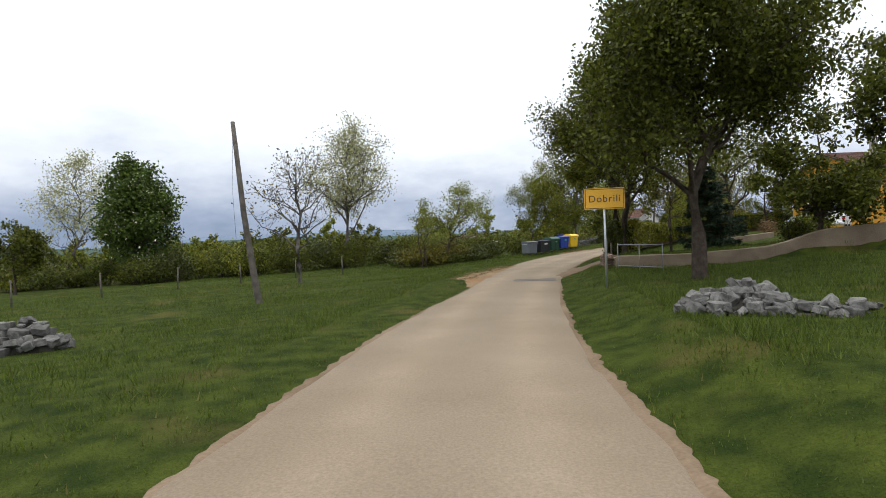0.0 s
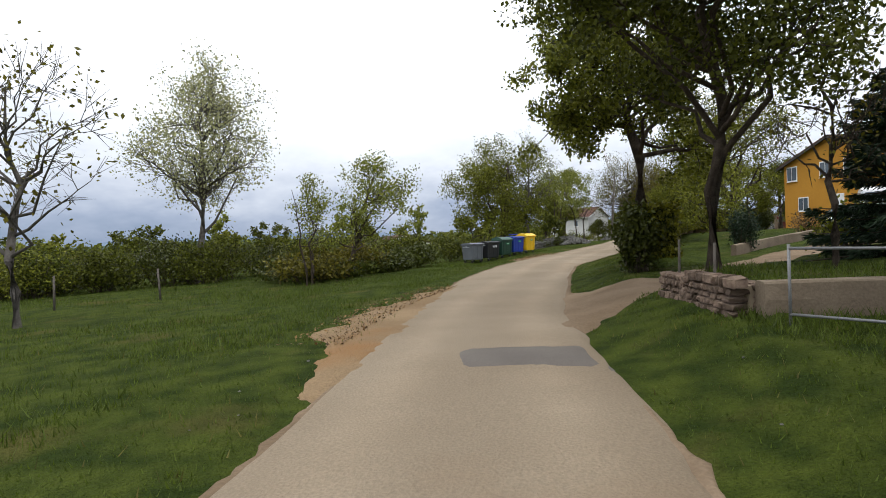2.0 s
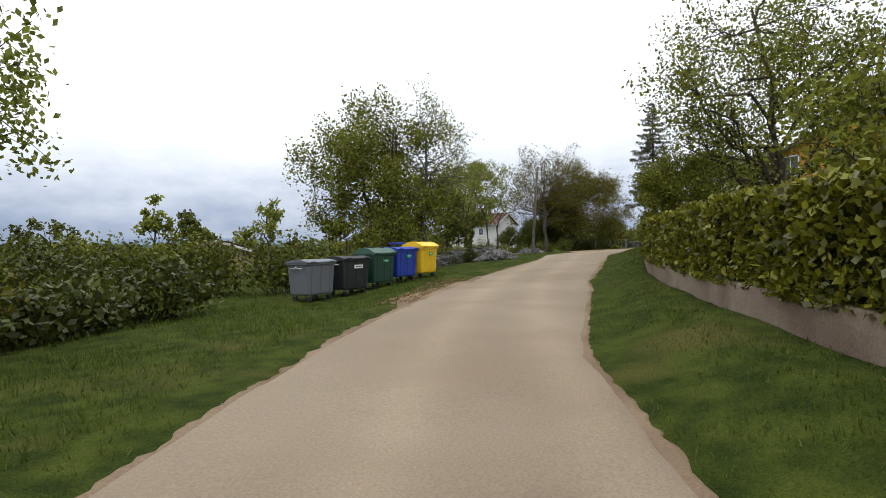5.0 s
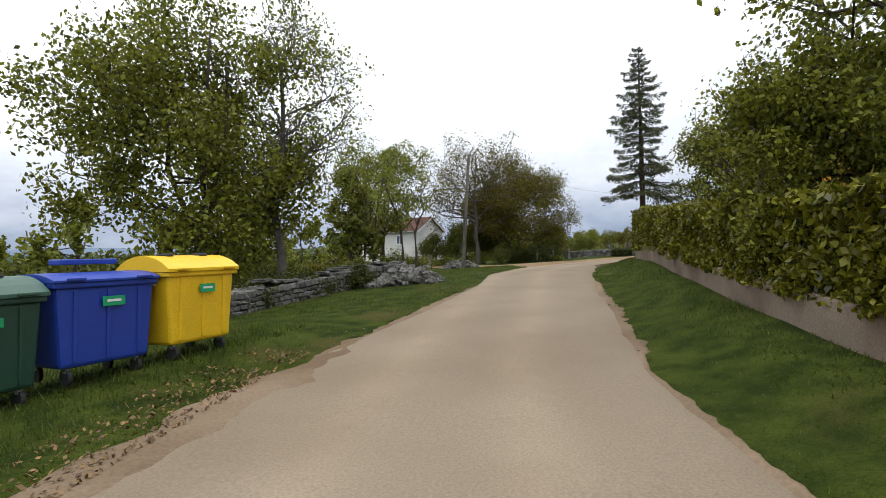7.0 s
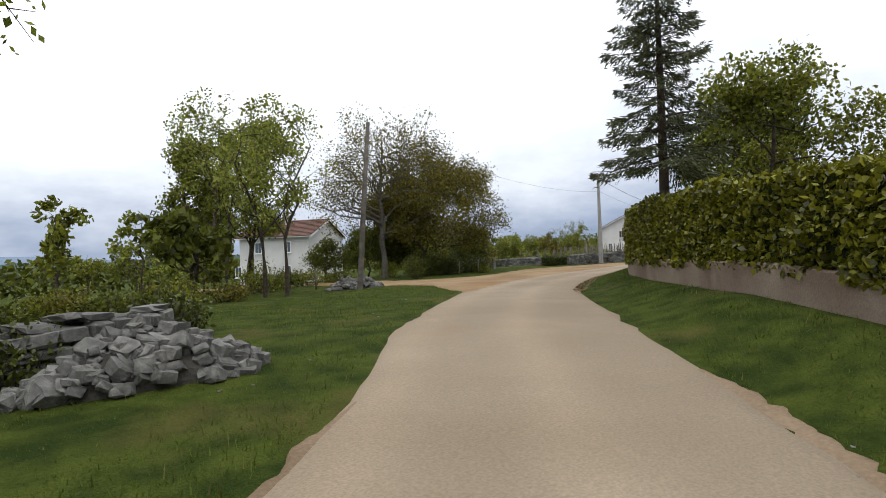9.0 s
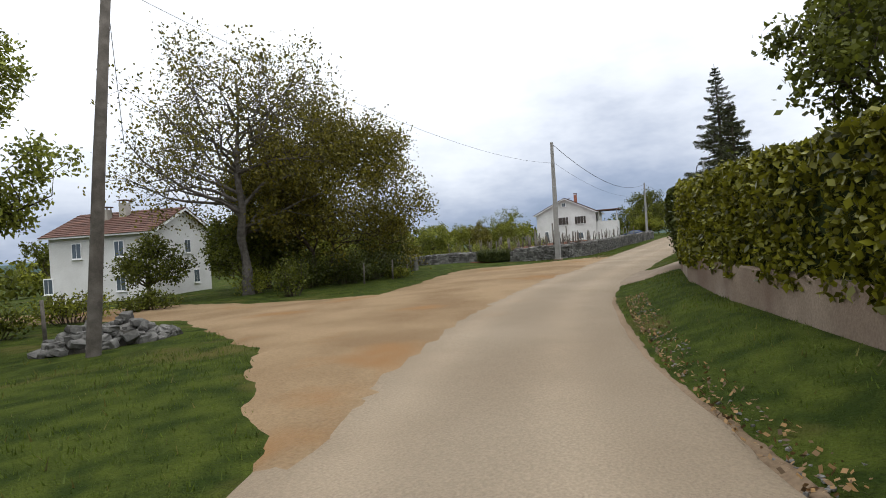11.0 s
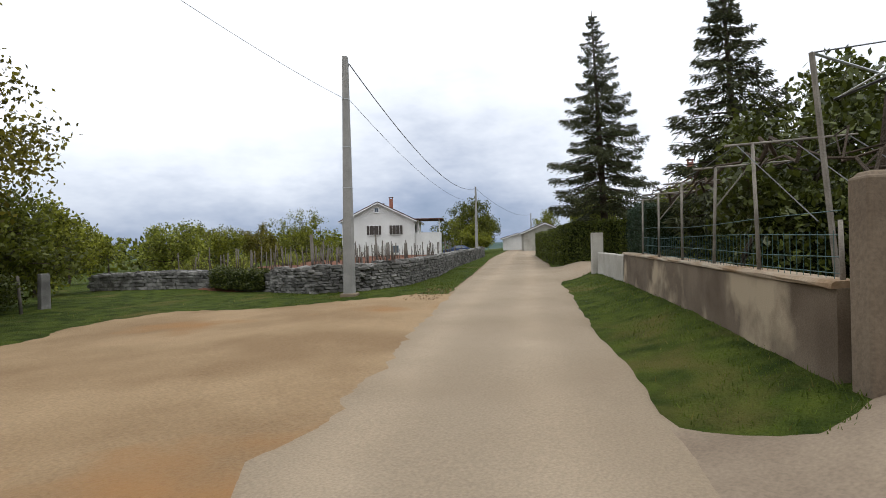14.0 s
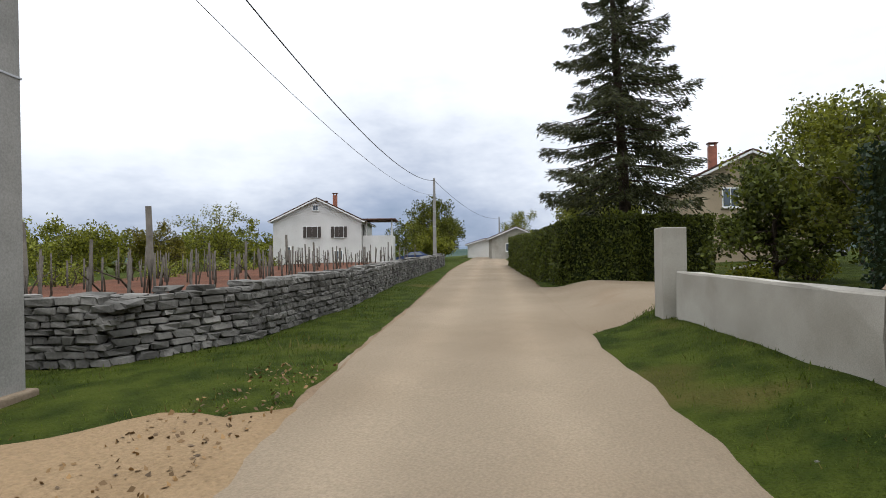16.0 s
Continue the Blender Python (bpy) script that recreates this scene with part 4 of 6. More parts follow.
def ivy_pillar(x, y, height, width):
    """A gate pier wrapped in ivy: a domed shell of overlapping leaves that narrows to its foot, with hanging shoots."""
    rng = np.random.default_rng(111)
    t = thing("ivy_column", (x, y, gz(x, y) - 0.05), "tall column of ivy over an old gate pier", "ivy")
    n = 12000
    a, h = rng.uniform(0, math.tau, n), rng.uniform(0.04, 1.0, n)
    swell = np.interp(h, (0, 0.22, 0.5, 0.8, 0.93, 1.0), (0.34, 0.52, 0.86, 1.0, 0.86, 0.15))
    lump = np.array([noise.noise((math.cos(q) * 1.6, math.sin(q) * 1.6, k * height * 1.1)) for q, k in zip(a, h)])
    r = width * 0.5 * swell * (1 + 0.24 * lump) * rng.uniform(0.86, 1.06, n)
    c = np.column_stack([np.cos(a) * r, np.sin(a) * r, h * height])
    shoots = []
    for k in range(46):
        q, z = rng.uniform(0, math.tau), rng.uniform(0.3, 0.95) * height
        m = 16
        rr = width * 0.5 * float(np.interp(z / height, (0, 0.22, 0.5, 0.8, 1.0), (0.34, 0.52, 0.9, 1.02, 0.5))) + 0.05
        shoots.append(np.column_stack([np.cos(q) * rr + rng.normal(0, 0.03, m), np.sin(q) * rr + rng.normal(0, 0.03, m), z - rng.uniform(0, 0.45, m)]))
    part("leaves", soup("leaves", leaf_quads(rng, np.concatenate([c] + shoots), 0.105, 0.7), L_IVY), parent=t)
    bm = bmesh.new()
    for k in range(9):
        q = k * math.tau / 9
        tube(bm, [Vector((math.cos(q + b) * 0.2, math.sin(q + b) * 0.2, z)) for b, z in ((0, -0.1), (0.3, 0.7), (0.1, 1.5), (0.4, 2.4))], [0.03, 0.026, 0.02, 0.01], 5)
    part("stem", bm, M_BARK, t)
    return t


# ---- right-hand side: sign, stones, low wall, drive, hedge on its wall ----
def town_sign(x, y, turn):
    t = thing("town_sign", (x, y, gz(x, y)), "yellow place-name sign on a grey steel post", "road sign", turn=turn)
    part("post", rod(bmesh.new(), (0, 0, -0.3), (0.0, 0, 2.76), 0.032, 0.032, 12), M_STEEL, t, "grey galvanised post", True)
    board = part("board", boxed(0, -0.05, 2.56, 1.14, 0.025, 0.61, 0.008), M_SIGN, t)
    for a, b, c, d in ((0, 0.275, 1.09, 0.016), (0, -0.275, 1.09, 0.016), (0.537, 0, 0.016, 0.55), (-0.537, 0, 0.016, 0.55)):
        part("border", boxed(a, -0.0655, 2.56 + b, c, 0.004, d), M_BLACK, board)
    cu = bpy.data.curves.new("lettering", "FONT")
    cu.body, cu.size, cu.align_x, cu.align_y, cu.extrude = "Dobrili", 0.285, "CENTER", "CENTER", 0.002
    cu.space_character = 1.12
    ob = bpy.data.objects.new("lettering", cu)
    scene.collection.objects.link(ob)
    me = bpy.data.meshes.new_from_object(ob.evaluated_get(bpy.context.evaluated_depsgraph_get()))
    bpy.data.objects.remove(ob)
    me.materials.clear()
    me.materials.append(M_BLACK)
    let = part("lettering", me, parent=board, label="black letters reading Dobrili")
    let.matrix_basis = pose(0, -0.067, 2.55, 90, 0, 0)
    for zz in (2.39, 2.71):
        part("clamp", boxed(0, -0.03, zz, 0.11, 0.05, 0.035, 0.004), M_STEEL, t)


town_sign(4.7, 16.4, -6)
heap("stone_heap", 5.25, 10.1, 2.0, 1.5, 0.5, 130, 0.17, "heap of pale limestone rubble in the grass", 21)
heap("stone_heap", 6.3, 9.2, 2.4, 1.0, 0.16, 26, 0.17, "scattered pale limestone blocks in the grass", 22)
heap("stone_heap", -9.3, 12.3, 1.9, 1.1, 0.75, 60, 0.2, "heap of limestone blocks by a fence post", 23)

strip_wall("garden_wall", [(6.8, 22.35), (11, 21.3), (20, 20.8), (34, 20)], 0.5, 0.28, M_CONC, "low stained concrete garden wall", seed=3)
dry_wall("stone_wall", [(7.35, 25.5), (7.1, 24.2), (6.82, 22.6)], 0.44, 0.42, "short low wall of reddish rubble stones in mortar", 18, 0.12, 0.19, cap=False, most=240, stones=STONES_RED, core=M_PLASTER)
for px, py, ph in ((7.3, 25.3, 0.75), (7.0, 23.7, 0.7)):
    fence_stake(px, py, ph)


def rail_gate(x0, y0, x1, y1):
    t = thing("rail_gate", (0, 0, 0), "open farm gate of thin galvanised tubes", "gate")
    g0, g1 = gz(x0, y0), gz(x1, y1)
    for k, z in enumerate((0.15, 0.95)):
        part("rail", rod(bmesh.new(), (x0, y0, g0 + z), (x1, y1, g1 + z), 0.018, 0.018, 8), M_GATEGREY, t, smooth=True)
    for f in (0.0, 0.5, 1.0):
        x, y, g = x0 + (x1 - x0) * f, y0 + (y1 - y0) * f, g0 + (g1 - g0) * f
        part("post", rod(bmesh.new(), (x, y, g - 0.1), (x, y, g + 1.0), 0.018, 0.018, 8), M_GATEGREY, t, smooth=True)


rail_gate(6.65, 21.6, 7.7, 19.9)

tree("broadleaf_tree", 7.5, 16.6, 9.4, 7.4, "large dark-green broadleaf tree with a thick trunk", leaves=46000, leaf=0.11, mat=L_DARK, trunk=0.19, fork=0.3, crown_low=0.36, limbs=34, twigs=7, seed=31, lean=(0.8, 0.2), clump=0.75)
tree("broadleaf_tree", 8.25, 25.7, 9.2, 6.4, "green broadleaf tree beside the drive", leaves=34000, leaf=0.10, mat=L_DARK, trunk=0.15, fork=0.34, crown_low=0.33, limbs=30, twigs=7, seed=32, clump=0.7)
tree("ivy_clad_tree", 9.7, 31.7, 9.6, 5.6, "green tree with an ivy-covered trunk at the hedge's end", leaves=25000, leaf=0.11, mat=L_MID, trunk=0.18, fork=0.45, crown_low=0.17, limbs=26, twigs=6, seed=33, clump=0.15, fine_twigs=1, lean=(-0.5, 0.6))
bush("round_bush", 17.0, 37.5, 1.95, 1.35, "round dark clipped evergreen behind the drive wall", L_THUJA, 4500, 0.08, 45)
bush("red_leaved_bush", 25.8, 44.7, 1.7, 2.2, "loose reddish-brown shrub before the orange house", L_LITTER, 1600, 0.09, 46)
bush("ivy_bush", 9.5, 31.6, 2.1, 1.45, "dense glossy laurel clump at the hedge's end", L_IVY, 6500, 0.13, 34, foot=0.7)
fir("conifer", 12.0, 25.6, 3.8, 3.0, "dark bushy conifer behind the low garden wall", 35, L_THUJA, 1.3, droop=0.1, low=0.02, full=0.7)
tree("fruit_tree", 19.5, 43.5, 4.6, 4.6, "small garden fruit tree with fresh leaves", leaves=4200, leaf=0.12, mat=L_MID, trunk=0.1, seed=36)
tree("bare_tree", 9.9, 24.6, 4.2, 2.6, "small bare garden tree with upright branches", leaves=250, leaf=0.08, mat=L_BRONZE, bark=M_BARK, trunk=0.075, crown_low=0.3, fork=0.3, limbs=12, twigs=4, seed=39, fine_twigs=2)
tree("garden_tree", 14.6, 21.9, 4.6, 4.2, "low dark garden tree behind the wall", leaves=7000, leaf=0.15, mat=L_DARK, trunk=0.11, seed=38, crown_low=0.12, fork=0.15)
tree("broadleaf_tree", 20, 22.5, 8.5, 6.5, "dark-green broadleaf tree in the garden", leaves=9000, leaf=0.18, mat=L_DARK, trunk=0.2, seed=37)
for k, (bx, by, bh, bw) in enumerate(((12.5, 27.2, 1.2, 1.6), (17, 26.4, 1.1, 2.0), (20.5, 31, 1.6, 2.2), (24, 29.2, 1.5, 2.6), (26.5, 41.5, 1.8, 2.6), (14.2, 22.9, 1.0, 1.4), (22.5, 23.6, 1.3, 2.2))):
    bush("garden_shrub", bx, by, bh, bw, "rounded green garden shrub", L_DARK if k % 2 else L_MID, 1500, 0.10, 40 + k, group="garden shrubs")

H0, H1 = run_at(9.6, 31.6), run_at(48.3, 79.9)
HEDGE_RUNS = [H0 + (H1 - H0) * k / 14 for k in range(15)]
HEDGE_OFF = [float(np.interp(r, (63, 71, 80, 88, 97, 103, 110, 116, 125), (3.35, 3.4, 3.95, 4.5, 4.6, 4.85, 4.3, 3.8, 3.5))) for r in HEDGE_RUNS]
HEDGE_LINE = [spot(r, o)[:2] for r, o in zip(HEDGE_RUNS, HEDGE_OFF)]
strip_wall("retaining_wall", HEDGE_LINE, (0.45, 0.68), 0.35, M_WALLBROWN, "low stained plaster wall under a laurel hedge", seed=5)
hedge("laurel_hedge", [spot(r, o + 0.45)[:2] for r, o in zip(HEDGE_RUNS, HEDGE_OFF)], 0.42, (1.98, 1.88, 1.84, 1.82, 1.85, 1.9, 2.0, 2.2, 2.35, 2.35, 2.5), 1.2, "clipped glossy laurel hedge on the low wall", L_LAUREL, 51, 0.125, 1500, 0.12)

fir("spruce", 34.0, 70.1, 10.6, 5.0, "tall grey-green spruce with irregular boughs behind the hedge", 61, L_NEEDLE2, 0.75, low=0.33, full=0.72, tier=1.15)
tree("walnut_tree", 27.3, 53.4, 11.4, 8.8, "walnut tree with spreading dark limbs and sparse leaves", leaves=11000, leaf=0.14, mat=L_MID, trunk=0.24, fork=0.16, limbs=28, twigs=7, seed=62, lean=(-1.0, 0.2), crown_low=0.3, clump=0.5, fine_twigs=1)
tree("garden_tree", 23.3, 54.9, 4.9, 3.1, "dense yellow-green shrubby tree above the hedge", leaves=15000, leaf=0.09, mat=L_MID, trunk=0.12, seed=65, crown_low=0.1, fork=0.15, limbs=30)
tree("bare_tree", 25.4, 57.6, 5.4, 3.0, "slender sparse-leaved young tree behind the hedge", leaves=1500, leaf=0.09, mat=L_FRESH, trunk=0.07, seed=67, crown_low=0.3, fork=0.25, limbs=14, twigs=5, fine_twigs=1)
tree("garden_tree", 40.0, 70.0, 6.8, 5.6, "leafy green garden tree behind the hedge", leaves=8000, leaf=0.14, mat=L_MID, trunk=0.14, seed=64, crown_low=0.2)
tree("garden_tree", 47.0, 74.5, 9.0, 6.0, "dark leafy tree overhanging the hedge", leaves=9000, leaf=0.16, mat=L_DARK, trunk=0.2, seed=66, crown_low=0.35)


# ---- left-hand side of the first stretch ----
def leaning_pole(x, y):
    t = thing("leaning_pole", (x, y, gz(x, y)), "leaning weathered bare wooden pole in the meadow", "pole")
    part("shaft", tube(bmesh.new(), [Vector((0.15, 0, -0.4)), Vector((0, 0, 0.4)), Vector((-0.36, 0, 3.3)), Vector((-0.62, 0, 6.6))], [0.13, 0.125, 0.10, 0.075], 10), M_WOOD, t, smooth=True)
    part("wire", tube(bmesh.new(), [Vector((-0.66, 0.05, 6.3)), Vector((-0.75, 0.06, 4.0)), Vector((-0.70, 0.08, 2.4))], [0.006] * 3, 4), M_CABLE, t)


leaning_pole(-6.8, 20.4)
tree("chestnut_tree", -26.6, 49.6, 10.6, 6.2, "dark-green horse chestnut with upright white flower candles", leaves=15000, leaf=0.24, mat=L_CHEST, trunk=0.2, crown_low=0.08, fork=0.1, limbs=64, twigs=5, seed=71, clump=1.0, blossom=1100)
tree("poplar_tree", -36.0, 56.0, 13.0, 7.4, "pale silvery-green tree just coming into leaf", leaves=5200, leaf=0.15, mat=L_PALE, bark=M_BARKG, trunk=0.13, crown_low=0.25, limbs=26, twigs=6, seed=72, fine_twigs=2, clump=0.7)
tree("small_tree", -32, 42, 5.0, 4.2, "small dark-leaved tree at the meadow's edge", leaves=3000, leaf=0.2, mat=L_DARK, trunk=0.1, seed=73)
tree("bare_tree", -8.2, 32.0, 7.4, 5.2, "slender tree with bare branches and opening buds", leaves=500, leaf=0.13, mat=L_BRONZE, bark=M_BARKG, trunk=0.13, crown_low=0.3, limbs=20, twigs=6, seed=74, fine_twigs=3)
tree("blossom_tree", -8.6, 49.2, 11.9, 7.4, "pale yellow-green tree in young leaf with a round crown", leaves=9000, leaf=0.135, mat=L_PALE, bark=M_BARKG, trunk=0.2, fork=0.22, crown_low=0.26, limbs=36, twigs=7, seed=75, lean=(0.7, 0), fine_twigs=5, clump=0.6)
tree("windswept_tree", 0.0, 45.7, 5.9, 5.2, "windswept fresh-green tree leaning over the scrub", leaves=4200, leaf=0.11, mat=L_FRESH, trunk=0.14, fork=0.2, crown_low=0.3, limbs=18, twigs=6, seed=76, lean=(1.6, -0.6))
tree("young_tree", -1.4, 42.2, 4.9, 2.5, "slim young trees with upright branches", leaves=1500, leaf=0.10, mat=L_FRESH, trunk=0.09, seed=77, stems=3, limbs=18)
tree("broadleaf_tree", 13.4, 70.2, 9.4, 8.8, "broad multi-stemmed leafy tree behind the containers", leaves=23000, leaf=0.15, mat=L_MID, trunk=0.26, fork=0.1, crown_low=0.1, limbs=34, twigs=7, seed=78, stems=3, clump=0.7)
tree("bare_tree", 16.4, 69.4, 10.2, 5.6, "tree with bare fine twigs above the scrub", leaves=2600, leaf=0.12, mat=L_FRESH, bark=M_BARKG, trunk=0.16, crown_low=0.3, limbs=26, twigs=7, seed=79, fine_twigs=3)

RNG = np.random.default_rng(9)
for k in range(58):
    f = k / 57
    bx, by = -42 + 54 * f + RNG.normal(0, 1.5), 46 + 15.5 * f ** 1.5 + 5 * (1 - f) + RNG.normal(0, 2.0)
    if bx > -18 and k % 2:
        bx, by = -14 + 24 * f + RNG.normal(0, 1.0), 33 + 24 * f + RNG.normal(0, 1.0)
    if float(beside([(bx, by)])[1][0]) > -9.5:
        continue
    bush("scrub_bush", bx, by, RNG.uniform(1.3, 2.6) * (0.7 if bx > -18 and k % 2 else 1.0), RNG.uniform(3.2, 5.6), "tangled green scrub bush at the meadow's edge", (L_DARK, L_HEDGE, L_MID, L_IVY, L_DARK, L_BRONZE)[k % 6], 2300, 0.18, 200 + k, group="scrub along the meadow")
for k in range(26):
    f = k / 25
    bx, by = -24 + 27 * f + RNG.normal(0, 0.9), 46.5 + 13 * f ** 2.2 + RNG.normal(0, 1.1) + (2.4 if k % 2 else 0)
    if float(beside([(bx, by)])[1][0]) > -11:
        continue
    bush("thicket", bx, by, RNG.uniform(1.9, 3.1), RNG.uniform(3.6, 5.2), "tall dark thicket behind the meadow", (L_DARK, L_HEDGE, L_IVY, L_MID, L_DARK)[k % 5], 2600, 0.16, 700 + k, group="thickets behind the meadow")
for k in range(30):
    tree("field_tree", -70 + 3.4 * k + RNG.normal(0, 3), 84 + RNG.normal(0, 7) + 0.5 * k, RNG.uniform(3.5, 7.0), RNG.uniform(4, 6), "distant green field tree", leaves=600, leaf=0.36, mat=(L_MID, L_DARK, L_FRESH)[k % 3], trunk=0.12, limbs=10, twigs=4, seed=300 + k, group="field trees", crown_low=0.15)
for k in range(6):
    fx, fy = -20 + 2.6 * k, 26 + 2.6 * k
    p = thing("fence_post", (fx, fy, gz(fx, fy)), "thin weathered wooden fence post", "post", "fence posts in the meadow")
    part("shaft", rod(bmesh.new(), (0, 0, -0.3), (RNG.normal(0, 0.05), RNG.normal(0, 0.05), 1.25), 0.045, 0.035, 7), M_WOOD, p, smooth=True)


def container(x, y, turn, mat, label, lid_mat, kind, sticker):
    """A wheeled refuse container: tapered ribbed body, rim, domed lid with its own grips, four castors."""
    t = thing("refuse_container", (x, y, gz(x, y)), label, "refuse container", "refuse containers", turn)
    bm = boxed(0, 0, 0.70, 1.16, 0.86, 0.98, 0.05, taper=1.12)
    body = part("body", bm, mat, t)
    part("rim", boxed(0, 0, 1.20, 1.37, 1.05, 0.07, 0.02), mat, t)
    for sx in (-0.42, 0, 0.42):
        for sy in (-1, 1):
            rib = part("rib", boxed(0, 0, 0, 0.05, 0.03, 0.86, 0.01), mat, body)
            rib.matrix_basis = pose(sx, sy * 0.462, 0.70, -sy * 3.1, 0, 0)
    bm = bmesh.new()
    n = 9
    ring = []
    for i in range(n):
        f = i / (n - 1)
        yy = -0.55 + 1.10 * f
        zz = 1.245 + (0.22 if kind == "dome" else 0.10) * math.sin(math.pi * min(1, f * 0.98 + 0.02)) ** 0.7
        ring.append([bm.verts.new((sx * 0.70, yy, z)) for sx in (-1, 1) for z in (zz,)])
    for a, b in zip(ring, ring[1:]):
        bm.faces.new((a[0], a[1], b[1], b[0]))
    low = [bm.verts.new((sx * 0.70, yy, 1.235)) for yy in (-0.55, 0.55) for sx in (-1, 1)]
    bm.faces.new([low[0], low[2]] + [r[0] for r in ring[::-1]])
    bm.faces.new([low[1]] + [r[1] for r in ring] + [low[3]])
    bm.faces.new((low[0], low[1], ring[0][1], ring[0][0]))
    bm.faces.new((low[2], low[3], ring[-1][1], ring[-1][0]))
    bm.faces.new((low[0], low[1], low[3], low[2]))
    lid = part("lid", bm, lid_mat, t)
    if kind == "dome":
        for sx in (-0.33, 0.33):
            hole = part("filling_hole", bmesh.new(), M_RUBBER, lid)
            bm = bmesh.new()
            bmesh.ops.create_cone(bm, cap_ends=True, segments=18, radius1=0.13, radius2=0.115, depth=0.05)
            hole.data = from_bm("filling_hole", bm, M_RUBBER, True)
            hole.matrix_basis = pose(sx, -0.05, 1.465, -4, 0, 0)
    if kind == "slot":
        part("slot_hood", boxed(0, 0.05, 1.475, 0.75, 0.28, 0.07, 0.015), lid_mat, lid)
    for sx in (-0.45, 0.45):
        part("grip", boxed(sx, -0.575, 1.27, 0.22, 0.05, 0.035, 0.01), lid_mat, lid)
    for sx in (-1, 1):
        part("trunnion", rod(bmesh.new(), (sx * 0.66, 0, 1.10), (sx * 0.74, 0, 1.10), 0.03, 0.03, 10), M_STEEL, t, smooth=True)
        part("side_handle", rod(bmesh.new(), (sx * 0.70, -0.28, 1.06), (sx * 0.70, 0.28, 1.06), 0.016, 0.016, 8), M_STEEL, t, smooth=True)
    for sx in (-0.46, 0.46):
        for sy in (-0.32, 0.32):
            fork = part("castor", boxed(sx, sy, 0.185, 0.06, 0.09, 0.07, 0.008), M_STEEL, t)
            bm = bmesh.new()
            rod(bm, (sx - 0.025, sy, 0.10), (sx + 0.025, sy, 0.10), 0.10, 0.10, 16)
            part("tyre", bm, M_RUBBER, fork, smooth=False)
    if sticker:
        s = part("sticker", boxed(0.05, -0.515, 0.98, sticker[1], 0.006, sticker[2], 0.002), sticker[0], t)
        s.matrix_basis = pose(0, 0, 0)
        part("printed_line", boxed(0.05, -0.5195, 0.985, sticker[1] * 0.62, 0.004, sticker[2] * 0.25), sticker[3], s)
    return t


P_GREY, P_BLACK = plain("grey_plastic", (0.135, 0.145, 0.16), 0.5), plain("black_plastic", (0.018, 0.019, 0.022), 0.5)
P_GREEN, P_BLUE = plain("green_plastic", (0.016, 0.055, 0.036), 0.45), plain("blue_plastic", (0.018, 0.05, 0.33), 0.4)
P_YELLOW, P_GREENST = plain("yellow_plastic", (0.80, 0.50, 0.012), 0.4), plain("green_sticker", (0.01, 0.32, 0.12), 0.5)
P_GREENLID = plain("green_lid", (0.045, 0.10, 0.07), 0.45)
BIN_AT = ((8.35, 54.9), (9.7, 55.75), (10.9, 56.8), (12.05, 57.75), (13.2, 58.6))
for (bx, by), m, lb, lm, kd, st in zip(BIN_AT, (P_GREY, P_BLACK, P_GREEN, P_BLUE, P_YELLOW), ("grey plastic wheeled refuse container with a flat lid", "black plastic wheeled refuse container with a white label", "dark-green plastic glass container with round openings", "blue plastic paper container with a raised slot hood", "yellow plastic recycling container with two round holes in its lid"), (P_GREY, P_BLACK, P_GREENLID, P_BLUE, P_YELLOW), ("flat", "flat", "dome", "slot", "dome"), (None, (M_WHITEPAINT, 0.42, 0.12, M_BLACK), (P_GREENST, 0.34, 0.10, M_WHITEPAINT), (P_GREENST, 0.30, 0.12, M_WHITEPAINT), (P_GREENST, 0.30, 0.12, M_WHITEPAINT))):
    container(bx, by, 40 + RNG.normal(0, 3), m, lb, lm, kd, st).scale = (1.03, 0.98, 1.06)


# ---- houses ----
def window(parent, x, z, w, h, y, shutters=False, out=-1):
    """A window in the wall plane y: frame, panes, sill and, if closed in, shutters. out: the way the wall faces along y."""
    f = part("window", boxed(x, y + out * 0.02, z, w + 0.10, 0.06, h + 0.10, 0.006), M_FRAME, parent)
    for sx in (-0.25, 0.25):
        part("pane", boxed(x + sx * w, y + out * 0.054, z, w * 0.44, 0.012, h * 0.92), M_GLASS, f)
    part("sill", boxed(x, y + out * 0.07, z - h / 2 - 0.07, w + 0.22, 0.14, 0.04, 0.005), M_FRAME, f)
    if shutters:
        for sx in (-1, 1):
            part("shutter", boxed(x + sx * (w / 4 + 0.01), y + out * 0.085, z, w / 2 - 0.01, 0.04, h, 0.006), M_SHUT, f)
            part("shutter", boxed(x + sx * (w / 2 + 0.24), y + out * 0.06, z, 0.34, 0.04, h, 0.006), M_SHUT, f)
    return f


